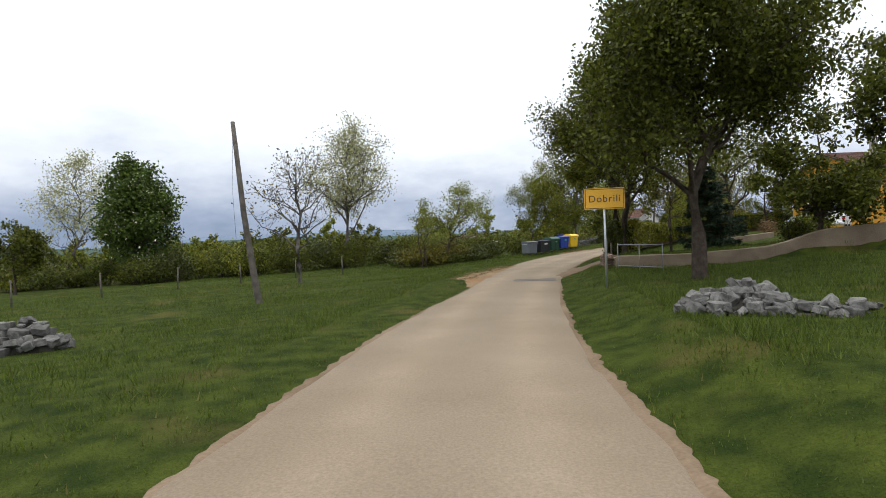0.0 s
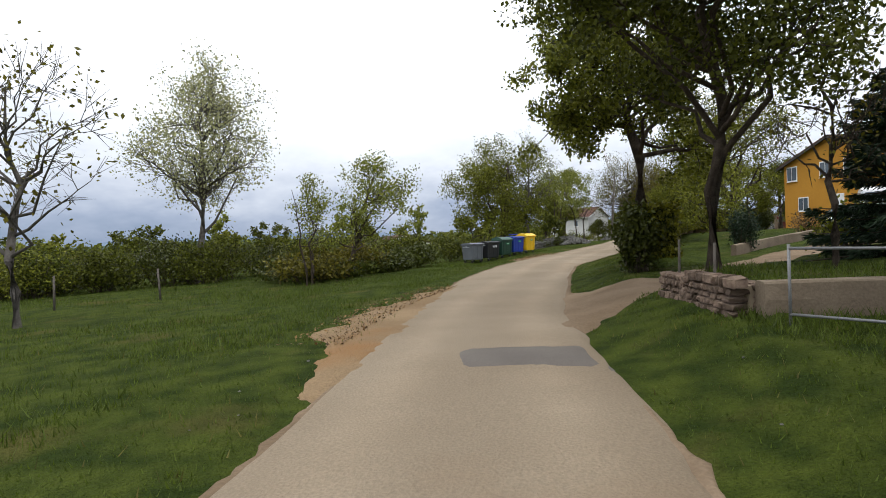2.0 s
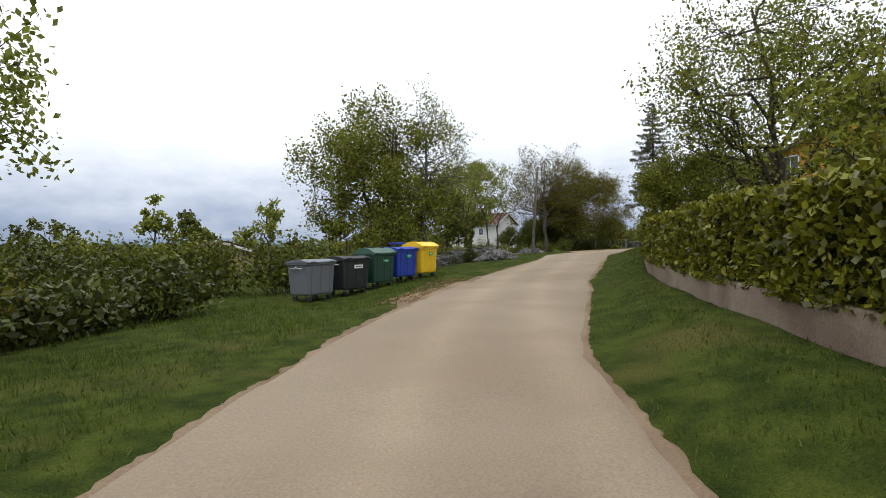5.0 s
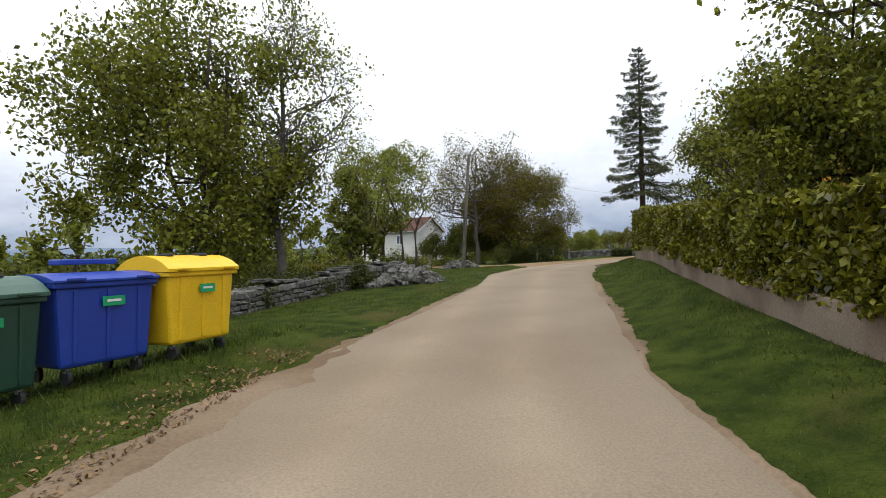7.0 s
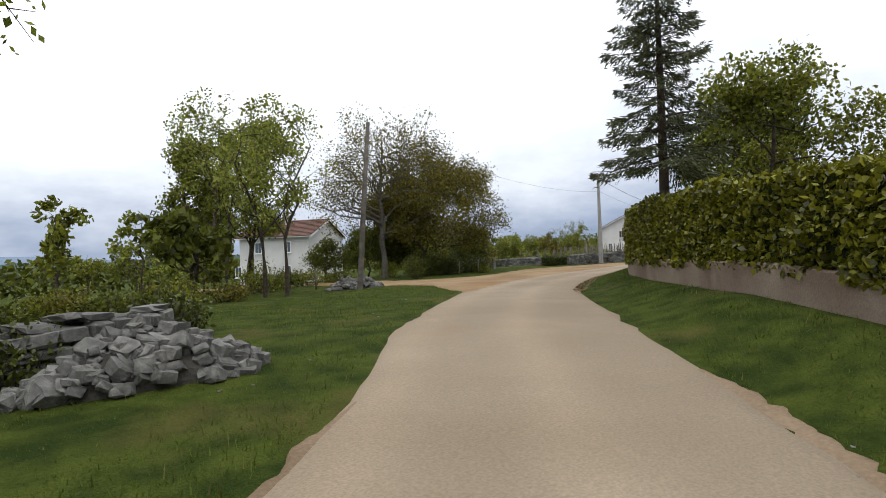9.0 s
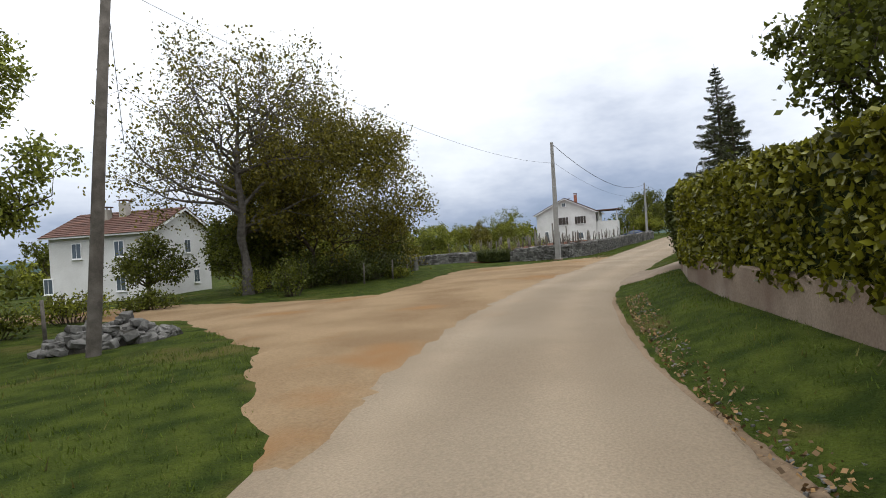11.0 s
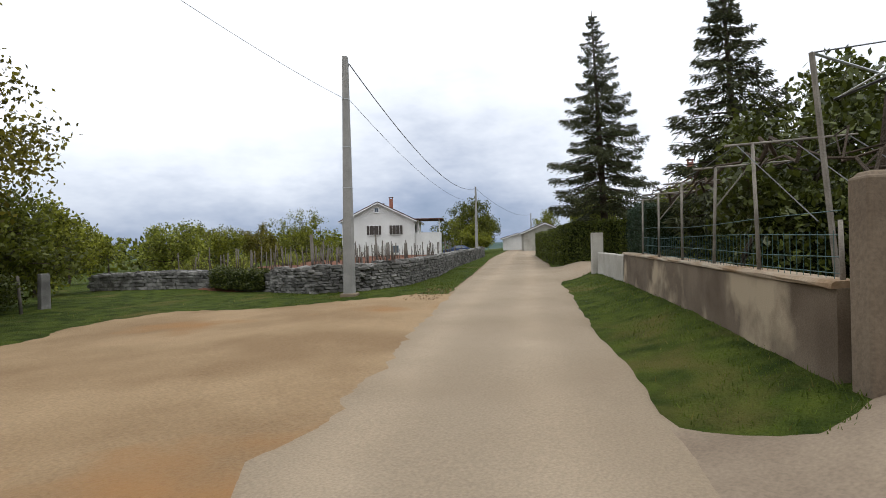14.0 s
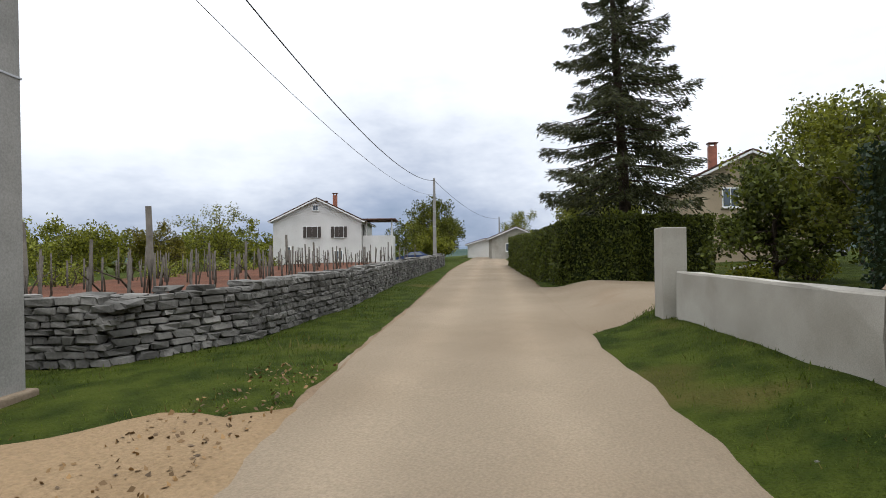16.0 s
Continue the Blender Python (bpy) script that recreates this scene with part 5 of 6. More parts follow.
def gable_house(name, x, y, turn, wide, deep, wall_h, roof_h, wall_mat, label, over=0.45, base=None, trim=None):
    """A house whose gable looks along its own -y: walls, two roof slopes with rows of tiles, eaves boards."""
    z = gz(x, y) if base is None else base
    t = thing(name, (x, y, z), label, "house", turn=turn)
    hw = wide / 2
    bm = bmesh.new()
    prof = [(-hw, -0.8), (hw, -0.8), (hw, wall_h), (0, wall_h + roof_h), (-hw, wall_h)]
    f = [bm.verts.new((a, 0, b)) for a, b in prof]
    g = [bm.verts.new((a, deep, b)) for a, b in prof]
    bm.faces.new(f)
    bm.faces.new(g[::-1])
    for i in range(5):
        j = (i + 1) % 5
        bm.faces.new((f[i], g[i], g[j], f[j]))
    part("wall", bm, wall_mat, t)
    for s in (-1, 1):
        run = math.hypot(hw + over, roof_h * (hw + over) / hw)
        slope = math.atan2(roof_h, hw)
        roof = part("roof", bmesh.new(), M_TILE, t)
        bm = bmesh.new()
        top = Vector((0, 0, wall_h + roof_h + 0.06))
        d = Vector((s * math.cos(slope), 0, -math.sin(slope)))
        n = Vector((s * math.sin(slope), 0, math.cos(slope)))
        rows = int(run / 0.36)
        for r in range(rows):
            a, b = top + d * (run * r / rows - 0.03), top + d * (run * (r + 1) / rows + 0.05)
            vs = []
            for p, lift in ((a, 0.02), (b, 0.075)):
                for yy in (-over, deep + over):
                    for k in (lift, lift - 0.05):
                        vs.append(bm.verts.new(p + n * k + Vector((0, yy, 0))))
            for q in ((0, 2, 6, 4), (1, 5, 7, 3), (4, 6, 7, 5), (0, 1, 3, 2), (0, 4, 5, 1), (2, 3, 7, 6)):
                bm.faces.new([vs[v] for v in q])
        roof.data = from_bm("roof", bm, M_TILE)
        part("eaves_board", boxed(s * (hw + over - 0.02), deep / 2, wall_h - roof_h * over / hw + 0.02, 0.04, deep + 2 * over, 0.16), trim or M_FRAME, t)
        for yy in (-over, deep + over):
            bm = bmesh.new()
            a = top - n * 0.07
            b = a + d * run
            vs = [bm.verts.new(p + Vector((0, yy + e, 0)) - n * k) for p in (a, b) for e in (-0.02, 0.02) for k in (0, 0.14)]
            for q in ((0, 2, 6, 4), (1, 5, 7, 3), (4, 6, 7, 5), (0, 1, 3, 2), (0, 4, 5, 1), (2, 3, 7, 6)):
                bm.faces.new([vs[v] for v in q])
            part("verge_board", bm, trim or M_FRAME, t)
    return t


def chimney(parent, x, y, z0, z1, mat, w=0.5):
    c = part("chimney", boxed(x, y, (z0 + z1) / 2, w, w, z1 - z0, 0.01), mat, parent)
    part("chimney_cap", boxed(x, y, z1 + 0.22, w + 0.16, w + 0.16, 0.07, 0.01), M_TILE, c)
    for sx in (-1, 1):
        for sy in (-1, 1):
            part("cap_leg", boxed(x + sx * w * 0.4, y + sy * w * 0.4, z1 + 0.09, 0.07, 0.07, 0.20), mat, c)


def side_window(parent, side, y, z, w, h, hw, shutters=False):
    """A window in a long side wall, by turning one made for the gable."""
    f = window(parent, 0, 0, w, h, 0, shutters)
    f.matrix_basis = pose(side * hw, y, z, 0, 0, side * 90)


# the white house above the vineyard
WH = gable_house("white_house", 110.9, 132.2, -62.2, 10.2, 11.0, 5.5, 2.5, M_WHITE, "white two-storey house with a tiled gable roof", base=1.7)
for wx in (-0.6, 2.5):
    window(WH, wx, 4.1, 1.2 if wx < 0 else 1.0, 1.25, 0, True)
window(WH, -0.2, 6.9, 0.55, 0.6, 0)
window(WH, 2.4, 1.4, 0.9, 1.1, 0)
window(WH, -3.4, 1.5, 0.55, 1.9, 0)
chimney(WH, 1.2, 5.0, 7.0, 8.9, M_BRICK)
chimney(WH, -0.5, 7.5, 7.4, 8.2, M_WHITE)
for sx, sz, sy in ((6.9, 1.3, 2.2),):
    part("balcony_base", boxed(6.9, 2.6, 1.3, 3.5, 4.4, 2.9), M_WHITE, WH)
    part("balcony_wall", boxed(6.9, 0.45, 3.2, 3.5, 0.12, 0.95), M_WHITE, WH)
    part("balcony_side", boxed(8.6, 2.6, 3.2, 0.12, 4.3, 0.95), M_WHITE, WH)
    part("porch_roof", boxed(6.95, 2.5, 5.55, 4.2, 5.4, 0.14, 0.02), M_TILE, WH)
    for px in (5.6, 8.55):
        part("porch_column", boxed(px, 0.5, 4.5, 0.16, 0.16, 2.0), M_WHITE, WH)
    part("balcony_door", boxed(5.13, 1.6, 3.9, 0.06, 1.0, 2.1), M_SHUT, WH)

# the white house on the low side of the lane
LH_W = 7.4
LH_A = radians(39)
LH = gable_house("white_cottage", 40.8 + LH_W / 2 * math.cos(LH_A), 117.2 + LH_W / 2 * math.sin(LH_A), 39, LH_W, 8.6, 5.0, 1.75, M_WHITE, "plain white two-storey cottage with a weathered tile roof", base=0.2)
for wy, wz in ((2.6, 3.75), (6.2, 3.75), (2.6, 1.2), (8.8, 1.2)):
    side_window(LH, -1, wy, wz, 0.75, 1.15, LH_W / 2, False)
for wx, wz in ((0.6, 3.75), (1.6, 1.3)):
    window(LH, wx, wz, 0.7, 1.05, 0)
chimney(LH, -0.9, 4.2, 5.6, 7.4, M_WHITECONC, 0.6)
chimney(LH, -1.4, 5.4, 5.4, 6.9, M_WHITECONC, 0.5)

# the orange house behind the hedge
OH = gable_house("orange_house", 40.8, 60.0, -88, 11.0, 8.0, 5.2, 2.0, M_ORANGE, "ochre-orange two-storey house with white windows", base=2.2, trim=M_SHUT)
for wx in (-4.5, -0.65, 1.85):
    window(OH, wx, 4.4, 1.15, 1.3, 0)
for wx in (-3.2, 4.0):
    window(OH, wx, 1.5, 1.1, 1.2, 0)
part("house_door", boxed(0.7, -0.03, 1.1, 1.0, 0.08, 2.1, 0.01), M_FRAME, OH)
part("downpipe", rod(bmesh.new(), (5.1, -0.1, -0.4), (5.1, -0.1, 5.0), 0.05, 0.05, 8), M_IRON, OH)
for wy in (2.5, 6.5):
    side_window(OH, -1, wy, 4.1, 1.1, 1.2, 5.5)
chimney(OH, 3.2, 2.6, 5.4, 8.0, M_WHITECONC)
BH = gable_house("beige_house", 99.5, 88.5, -75, 8.0, 9.0, 5.2, 1.9, M_BEIGE, "beige house half hidden by trees", base=2.2)
window(BH, -1.2, 4.2, 0.9, 1.2, 0)
window(BH, 1.6, 4.2, 0.9, 1.2, 0)
chimney(BH, -1.5, 3.0, 6.2, 8.0, M_BRICK)
SH = gable_house("roadside_shed", 150.0, 127.5, -65, 6.0, 8.0, 2.6, 0.9, M_WHITE, "low white shed where the lane bends away", base=2.4)
part("shed_door", boxed(1.2, -0.04, 1.0, 1.2, 0.08, 2.0, 0.01), M_SHUT, SH)
SH2 = gable_house("lane_house", 137.5, 117.5, -65, 7.0, 9.0, 3.4, 1.5, M_WHITECONC, "grey-white cottage by the lane's end", base=2.2)
window(SH2, -1.0, 1.9, 0.9, 1.1, 0)
FH = gable_house("field_house", -31, 96, 15, 9.0, 7.0, 2.6, 1.2, M_WHITE, "distant low white building beyond the fields", base=-2.5)
window(FH, 1.0, 1.2, 1.0, 0.9, 0)
gable_house("field_hut", 4.2, 73.0, 20, 5.2, 4.0, 1.9, 0.8, M_BEIGE, "small pinkish field hut among the scrub", base=-0.4)


def car(name, x, y, turn, body_mat, label, van=False):
    """A parked car: body shell from a side profile, glass, bumpers, lamps, plate and wheels."""
    t = thing(name, (x, y, gz(x, y) + 0.03), label, "van" if van else "car", turn=turn)
    half = 0.95 if van else 0.85
    if van:
        prof = [(-2.5, 0.35), (2.4, 0.35), (2.5, 0.8), (2.35, 1.15), (1.75, 1.35), (1.15, 2.2), (0.8, 2.35), (-2.35, 2.4), (-2.5, 2.2)]
    else:
        prof = [(-2.05, 0.32), (2.05, 0.32), (2.12, 0.6), (2.0, 0.78), (1.0, 0.92), (0.35, 1.38), (-0.7, 1.44), (-1.45, 1.02), (-2.02, 0.98), (-2.12, 0.65)]
    bm = bmesh.new()
    sides = []
    for s in (-1, 1):
        sides.append([bm.verts.new((s * half * (0.80 if pz > 1.2 and not van else 0.96 if pz > 2 else 1.0), py, pz)) for py, pz in prof])
    bm.faces.new(sides[0])
    bm.faces.new(sides[1][::-1])
    for i in range(len(prof)):
        j = (i + 1) % len(prof)
        bm.faces.new((sides[0][i], sides[0][j], sides[1][j], sides[1][i]))
    bmesh.ops.bevel(bm, geom=bm.edges[:], offset=0.05, segments=2, affect="EDGES")
    body = part("body", bm, body_mat, t)
    if van:
        part("windscreen", mesh_of("windscreen", [(-0.8, 1.79, 1.38), (0.8, 1.79, 1.38), (0.76, 1.22, 2.2), (-0.76, 1.22, 2.2)], [(0, 1, 2, 3)], M_GLASS), parent=t)
        for s in (-1, 1):
            part("side_window", boxed(s * 0.955, 0.9, 1.65, 0.02, 0.8, 0.5), M_GLASS, t)
            part("rear_window", boxed(s * 0.42, -2.505, 1.75, 0.6, 0.02, 0.6), M_GLASS, t)
    else:
        part("rear_window", mesh_of("rear_window", [(-0.62, -0.76, 1.42), (0.62, -0.76, 1.42), (0.70, -1.40, 1.07), (-0.70, -1.40, 1.07)], [(0, 1, 2, 3)], M_GLASS), parent=t).location = (0, -0.03, 0.02)
        part("windscreen", mesh_of("windscreen", [(-0.70, 0.98, 0.95), (0.70, 0.98, 0.95), (0.62, 0.40, 1.36), (-0.62, 0.40, 1.36)], [(0, 1, 2, 3)], M_GLASS), parent=t).location = (0, 0.03, 0.02)
        for s in (-1, 1):
            part("side_window", mesh_of("side_window", [(s * 0.80, 0.7, 1.0), (s * 0.80, -1.1, 1.05), (s * 0.72, -0.7, 1.36), (s * 0.72, 0.3, 1.32)], [(0, 1, 2, 3)], M_GLASS), parent=t).location = (s * 0.04, 0, 0)
    lamp = plain("tail_lamp", (0.35, 0.01, 0.01), 0.3)
    back = -2.13 if not van else -2.51
    for s in (-1, 1):
        part("tail_lamp", boxed(s * (half - 0.15), back + 0.01, 0.85, 0.24, 0.06, 0.16, 0.01), lamp, t)
        part("headlight", boxed(s * (half - 0.18), -back - 0.06, 0.72, 0.28, 0.06, 0.14, 0.01), M_GLASS, t)
        part("mirror", boxed(s * (half + 0.08), 0.75, 1.0 if not van else 1.45, 0.16, 0.1, 0.12, 0.02), body_mat, t)
    part("bumper", boxed(0, back - 0.02, 0.5, half * 1.9, 0.12, 0.2, 0.03), body_mat, t)
    plate = part("plate", boxed(0, back - 0.085, 0.62, 0.5, 0.01, 0.11), M_WHITEPAINT, t)
    part("plate_bar", boxed(0, back - 0.093, 0.62, 0.36, 0.006, 0.05), M_BLACK, plate)
    for s in (-1, 1):
        for wy in (-1.3, 1.35):
            tyre = part("wheel", rod(bmesh.new(), (s * (half - 0.18), wy, 0.31), (s * (half + 0.01), wy, 0.31), 0.31, 0.31, 20), M_RUBBER, t)
            part("rim", rod(bmesh.new(), (s * (half + 0.0), wy, 0.31), (s * (half + 0.025), wy, 0.31), 0.2, 0.19, 14), M_STEEL, tyre)
    return t


car("car", 29.0, 45.6, 128, M_SILVER, "silver saloon car parked on the drive")
car("van", 33.0, 47.6, -40, M_WHITEPAINT, "white panel van parked before the orange house", True)
car("car", 116.5, 122.5, 20, plain("blue_paint", (0.03, 0.05, 0.12), 0.3, 0.3), "dark-blue car parked beside the white house")
car("car", 106.0, 84.0, 60, plain("grey_paint", (0.10, 0.105, 0.11), 0.3, 0.3), "dark-grey car parked under trees")
strip_wall("drive_kerb", [(15.8, 36.4), (20.0, 39.6), (25.4, 43.6)], 0.42, 0.20, M_CONC, "low concrete kerb beside the earth drive", "kerb", seed=8)

# ---- second stretch, low side: rubble wall, twin trees, wooden pole ----
dry_wall("rubble_wall", [(14.2, 64.6), (18.0, 68.2), (21.0, 70.0)], 0.62, 0.5, "tumbledown dry-stone wall overgrown with scrub", 81, 0.16, 0.30, ragged=0.10, most=260)
heap("stone_heap", 20.6, 68.0, 2.8, 1.3, 0.7, 190, 0.17, "heap of grey limestone rubble on the verge", 82)
heap("stone_heap", 32.6, 88.0, 3.0, 1.6, 0.7, 150, 0.22, "heap of grey limestone slabs at the track's corner", 84)
tree("slender_tree", 26.3, 92.0, 10.2, 5.4, "slender leafy tree with several stems", leaves=2500, leaf=0.15, mat=L_FRESH, trunk=0.13, stems=2, seed=85, crown_low=0.42, fork=0.3)
tree("slender_tree", 27.8, 86.3, 8.9, 4.4, "slender leafy tree with several stems", leaves=2500, leaf=0.15, mat=L_FRESH, trunk=0.13, stems=2, seed=86, crown_low=0.42, fork=0.3)
for k in range(17):
    bx, by = 12.5 + 0.85 * k + RNG.normal(0, 0.6), 68 + 0.95 * k + RNG.normal(0, 0.8)
    bush("scrub_bush", bx - 1.2, by + 1.6, RNG.uniform(0.8, 1.4), RNG.uniform(1.6, 2.8), "grey-green scrub bush behind the rubble wall", (L_MID, L_BRONZE, L_DARK)[k % 3], 1400, 0.11, 400 + k, group="scrub behind the rubble wall")
for k in range(34):
    bush("ivy_tangle", 13.5 + 0.25 * k + RNG.normal(0, 0.3), 64.6 + 0.2 * k + RNG.normal(0, 0.35), RNG.uniform(0.45, 1.05), RNG.uniform(0.9, 1.6), "low ivy tangle over the rubble wall", L_IVY, 700, 0.09, 430 + k, group="ivy on the rubble wall")


def wooden_pole(x, y, h, lean):
    t = thing("wooden_pole", (x, y, gz(x, y)), "tall weathered wooden utility pole", "utility pole")
    part("shaft", tube(bmesh.new(), [Vector((0, 0, -0.5)), Vector((lean * 0.5, 0, h * 0.5)), Vector((lean, 0, h))], [0.15, 0.125, 0.095], 12), M_WOOD, t, smooth=True)
    part("cap", rod(bmesh.new(), (lean, 0, h), (lean, 0, h + 0.05), 0.11, 0.07, 10), M_IRON, t)
    part("stay_wire", rod(bmesh.new(), (lean * 0.95, 0, h * 0.93), (lean * 0.75 + 0.35, 0.2, h * 0.55), 0.008, 0.008, 5), M_CABLE, t)


wooden_pole(31.85, 86.0, 8.4, 0.75)
M = thing("marker_stone", (31.9, 86.0, gz(31.9, 86.0)), "small white-painted boundary stone", "marker stone")
part("stone_block", boxed(0, 0, 0.28, 0.2, 0.14, 0.7, 0.03, taper=0.85), M_WHITEPAINT, M)

# ---- third stretch, low side ----
tree("walnut_tree", 41.9, 102.4, 13.2, 12.4, "big walnut tree with bare crooked limbs and young bronze leaves", leaves=9000, leaf=0.15, mat=L_BRONZE, bark=M_BARKG, trunk=0.28, fork=0.22, crown_low=0.28, limbs=30, twigs=7, seed=91, fine_twigs=3, clump=0.4)
tree("cherry_tree", 48.8, 104.7, 10.8, 12.0, "dense bronze-green cherry tree with upswept branches", leaves=42000, leaf=0.155, mat=L_BRONZE, trunk=0.2, fork=0.12, crown_low=0.04, limbs=44, twigs=7, seed=92, stems=2, clump=0.6)
tree("cherry_tree", 45.2, 107.2, 7.2, 7.0, "dark leafy cherry tree behind the walnut", leaves=17000, leaf=0.17, mat=L_DARK, trunk=0.18, fork=0.12, crown_low=0.06, limbs=30, twigs=7, seed=93, clump=0.6)
tree("ash_tree", 29.6, 98.6, 11.2, 6.6, "tall airy tree with grey-green leaves", leaves=9500, leaf=0.17, mat=L_FRESH, trunk=0.18, seed=94, crown_low=0.2, stems=2, limbs=28)
tree("ash_tree", 26.0, 95.6, 8.6, 5.0, "tall airy tree with grey-green leaves", leaves=6500, leaf=0.17, mat=L_MID, trunk=0.16, seed=95, crown_low=0.2)
tree("quince_tree", 37.6, 104.6, 3.3, 3.6, "small round-topped tree before the cottage", leaves=3600, leaf=0.13, mat=L_DARK, trunk=0.12, seed=96, crown_low=0.38, fork=0.3)
for k, (bx, by, bh, bw) in enumerate(((33, 97, 1.2, 3.0), (36, 98.5, 0.9, 2.4), (42.5, 103, 1.3, 3.0), (47, 103, 1.2, 3.0), (52, 102.4, 0.8, 1.8), (30.5, 93.5, 1.2, 2.2), (28.3, 90.5, 1.6, 2.6), (42.4, 98.2, 1.8, 2.2), (50, 106, 1.3, 2.6), (53, 112, 1.8, 3.4), (45.2, 102.6, 2.0, 3.6), (48.0, 102.4, 2.2, 3.6), (50.6, 103.6, 2.0, 3.4), (53.0, 105.4, 1.8, 3.2), (55.4, 107.6, 1.6, 3.0))):
    bush("hedgerow_bush", bx, by, bh, bw, "dark hedgerow bush under the trees", L_IVY if k > 9 else L_DARK if k % 2 else L_MID, 4200 if k > 9 else 1900, 0.12, 450 + k, group="hedgerow bushes")
for k, (px, py, h) in enumerate(((48.2, 100.6, 1.2), (51.0, 101.6, 1.25), (53.6, 103.4, 1.2), (56.5, 106.6, 1.3), (31.6, 91.2, 1.2))):
    p = thing("field_post", (px, py, gz(px, py)), "weathered wooden field post", "post", "field posts")
    part("shaft", rod(bmesh.new(), (0, 0, -0.3), (RNG.normal(0, 0.06), RNG.normal(0, 0.06), h), 0.06, 0.05, 8), M_WOOD, p, smooth=True)
SP = thing("stone_post", (57.6, 107.5, gz(57.6, 107.5)), "squared pale stone gate post", "gate post")
part("shaft", boxed(0, 0, 0.55, 0.34, 0.3, 1.5, 0.03, taper=0.92), M_STONEB, SP)
for k, (px, py, h, w, m) in enumerate(((57, 110.5, 4.2, 5.5, L_DARK), (61.5, 117, 4.6, 5.5, L_MID), (55, 120, 5.0, 6.0, L_MID), (70, 131, 4.6, 6.0, L_MID), (76, 127, 4.2, 5.0, L_FRESH), (84, 133, 4.6, 6.0, L_MID), (101.5, 137.5, 6.6, 9.0, L_MID), (95, 138, 4.6, 5.5, L_BRONZE), (46, 114, 5.0, 5.0, L_DARK), (62, 126, 5.0, 7.0, L_FRESH))):
    tree("orchard_tree", px, py, h, w, "low round orchard tree in spring leaf", leaves=4600, leaf=0.18, mat=m, trunk=0.12, seed=470 + k, crown_low=0.1, fork=0.15, limbs=22, twigs=6, group="orchard trees")
for k in range(26):
    tree("field_tree", 20 + 4.6 * k + RNG.normal(0, 2.5), 156 + RNG.normal(0, 8) + 0.6 * k, RNG.uniform(4, 7.5), RNG.uniform(5, 8), "distant green field tree", leaves=650, leaf=0.38, mat=(L_MID, L_DARK, L_FRESH)[k % 3], trunk=0.12, limbs=10, twigs=4, seed=500 + k, group="field trees", crown_low=0.12)
for k, (px, py, h, w) in enumerate(((127, 125.5, 7.4, 9.0), (134, 130, 6.8, 8.0), (141, 136, 7.5, 9), (121, 122.4, 3.6, 5.0), (152, 137, 7, 9), (160, 124, 7, 9))):
    tree("roadside_tree", px, py, h, w, "dark-green tree beside the lane's far end", leaves=5200, leaf=0.22, mat=L_DARK if k % 2 == 0 else L_MID, trunk=0.18, seed=540 + k, crown_low=0.08, fork=0.12, limbs=22, twigs=6, group="roadside trees")

VWALL = [(64.7, 103.0), (64.15, 100.2), (64.75, 98.5), (67.2, 98.25), (72, 99.65), (82, 104.1), (104.5, 112.9)]
dry_wall("vineyard_wall", VWALL, 1.02, 0.5, "long grey dry-stone wall below the vineyard", 101, 0.125, 0.31, most=290)
dry_wall("vineyard_wall", [(64.9, 103.3), (65.9, 108.0), (65.0, 118)], 0.82, 0.5, "side wall of the vineyard overgrown with ivy", 102, 0.17, 0.36, most=150)
hedge("ivy_cover", [(64.9, 103.8), (65.7, 108.2)], 0.15, 1.0, 0.95, "mound of ivy over the side wall", L_IVY, 103, 0.09, 900, 0.15, "ivy")


def vine_posts():
    n = 0
    for row in range(9):
        for k in range(17):
            f, g = k / 16, row / 8
            x = 66.5 + 36 * f + 3 * g + RNG.normal(0, 0.3)
            y = 100.6 + 14.0 * f + 16 * g + RNG.normal(0, 0.25)
            if x > 104 and y < 118:
                continue
            h = RNG.uniform(1.0, 1.7)
            p = thing("vine_post", (x, y, gz(x, y) + 0.5), "thin grey wooden vineyard post with a pruned vine", "vineyard post", "vineyard posts")
            part("stake", rod(bmesh.new(), (0, 0, -0.4), (RNG.normal(0, 0.06), RNG.normal(0, 0.06), h), 0.042, 0.034, 6), M_WOOD, p, smooth=True)
            if k % 2 == 0:
                a, b = RNG.normal(0, 0.25), RNG.normal(0, 0.12)
                part("vine", tube(bmesh.new(), [Vector((0.15, 0.05, -0.1)), Vector((0.18 + b, 0.05, 0.45)), Vector((0.1 + a * 0.6, 0.0, 0.75)), Vector((0.1 + a * 2, 0.0, 0.95))], [0.035, 0.03, 0.02, 0.008], 5), M_BARK, p)
            n += 1
    for x, y, h in ((67.7, 101.6, 2.35), (83.6, 112.0, 2.3), (64.9, 101.2, 1.9)):
        p = thing("end_post", (x, y, gz(x, y) + 0.5), "stout weathered vineyard end post", "vineyard post")
        part("stake", tube(bmesh.new(), [Vector((0, 0, -0.6)), Vector((0.03, 0, h * 0.5)), Vector((-0.02, 0, h))], [0.085, 0.075, 0.065], 9), M_WOOD, p, smooth=True)


vine_posts()
for k in range(10):
    bush("vine_shrub", 70 + 3.2 * k + RNG.normal(0, 1), 116 + 1.5 * k + RNG.normal(0, 1.5), RNG.uniform(0.8, 1.4), RNG.uniform(1.4, 2.4), "low fresh-green vine shrub among the posts", L_FRESH, 700, 0.12, 560 + k, group="vine shrubs", base=gz(70 + 3.2 * k, 116 + 1.5 * k) + 0.4)


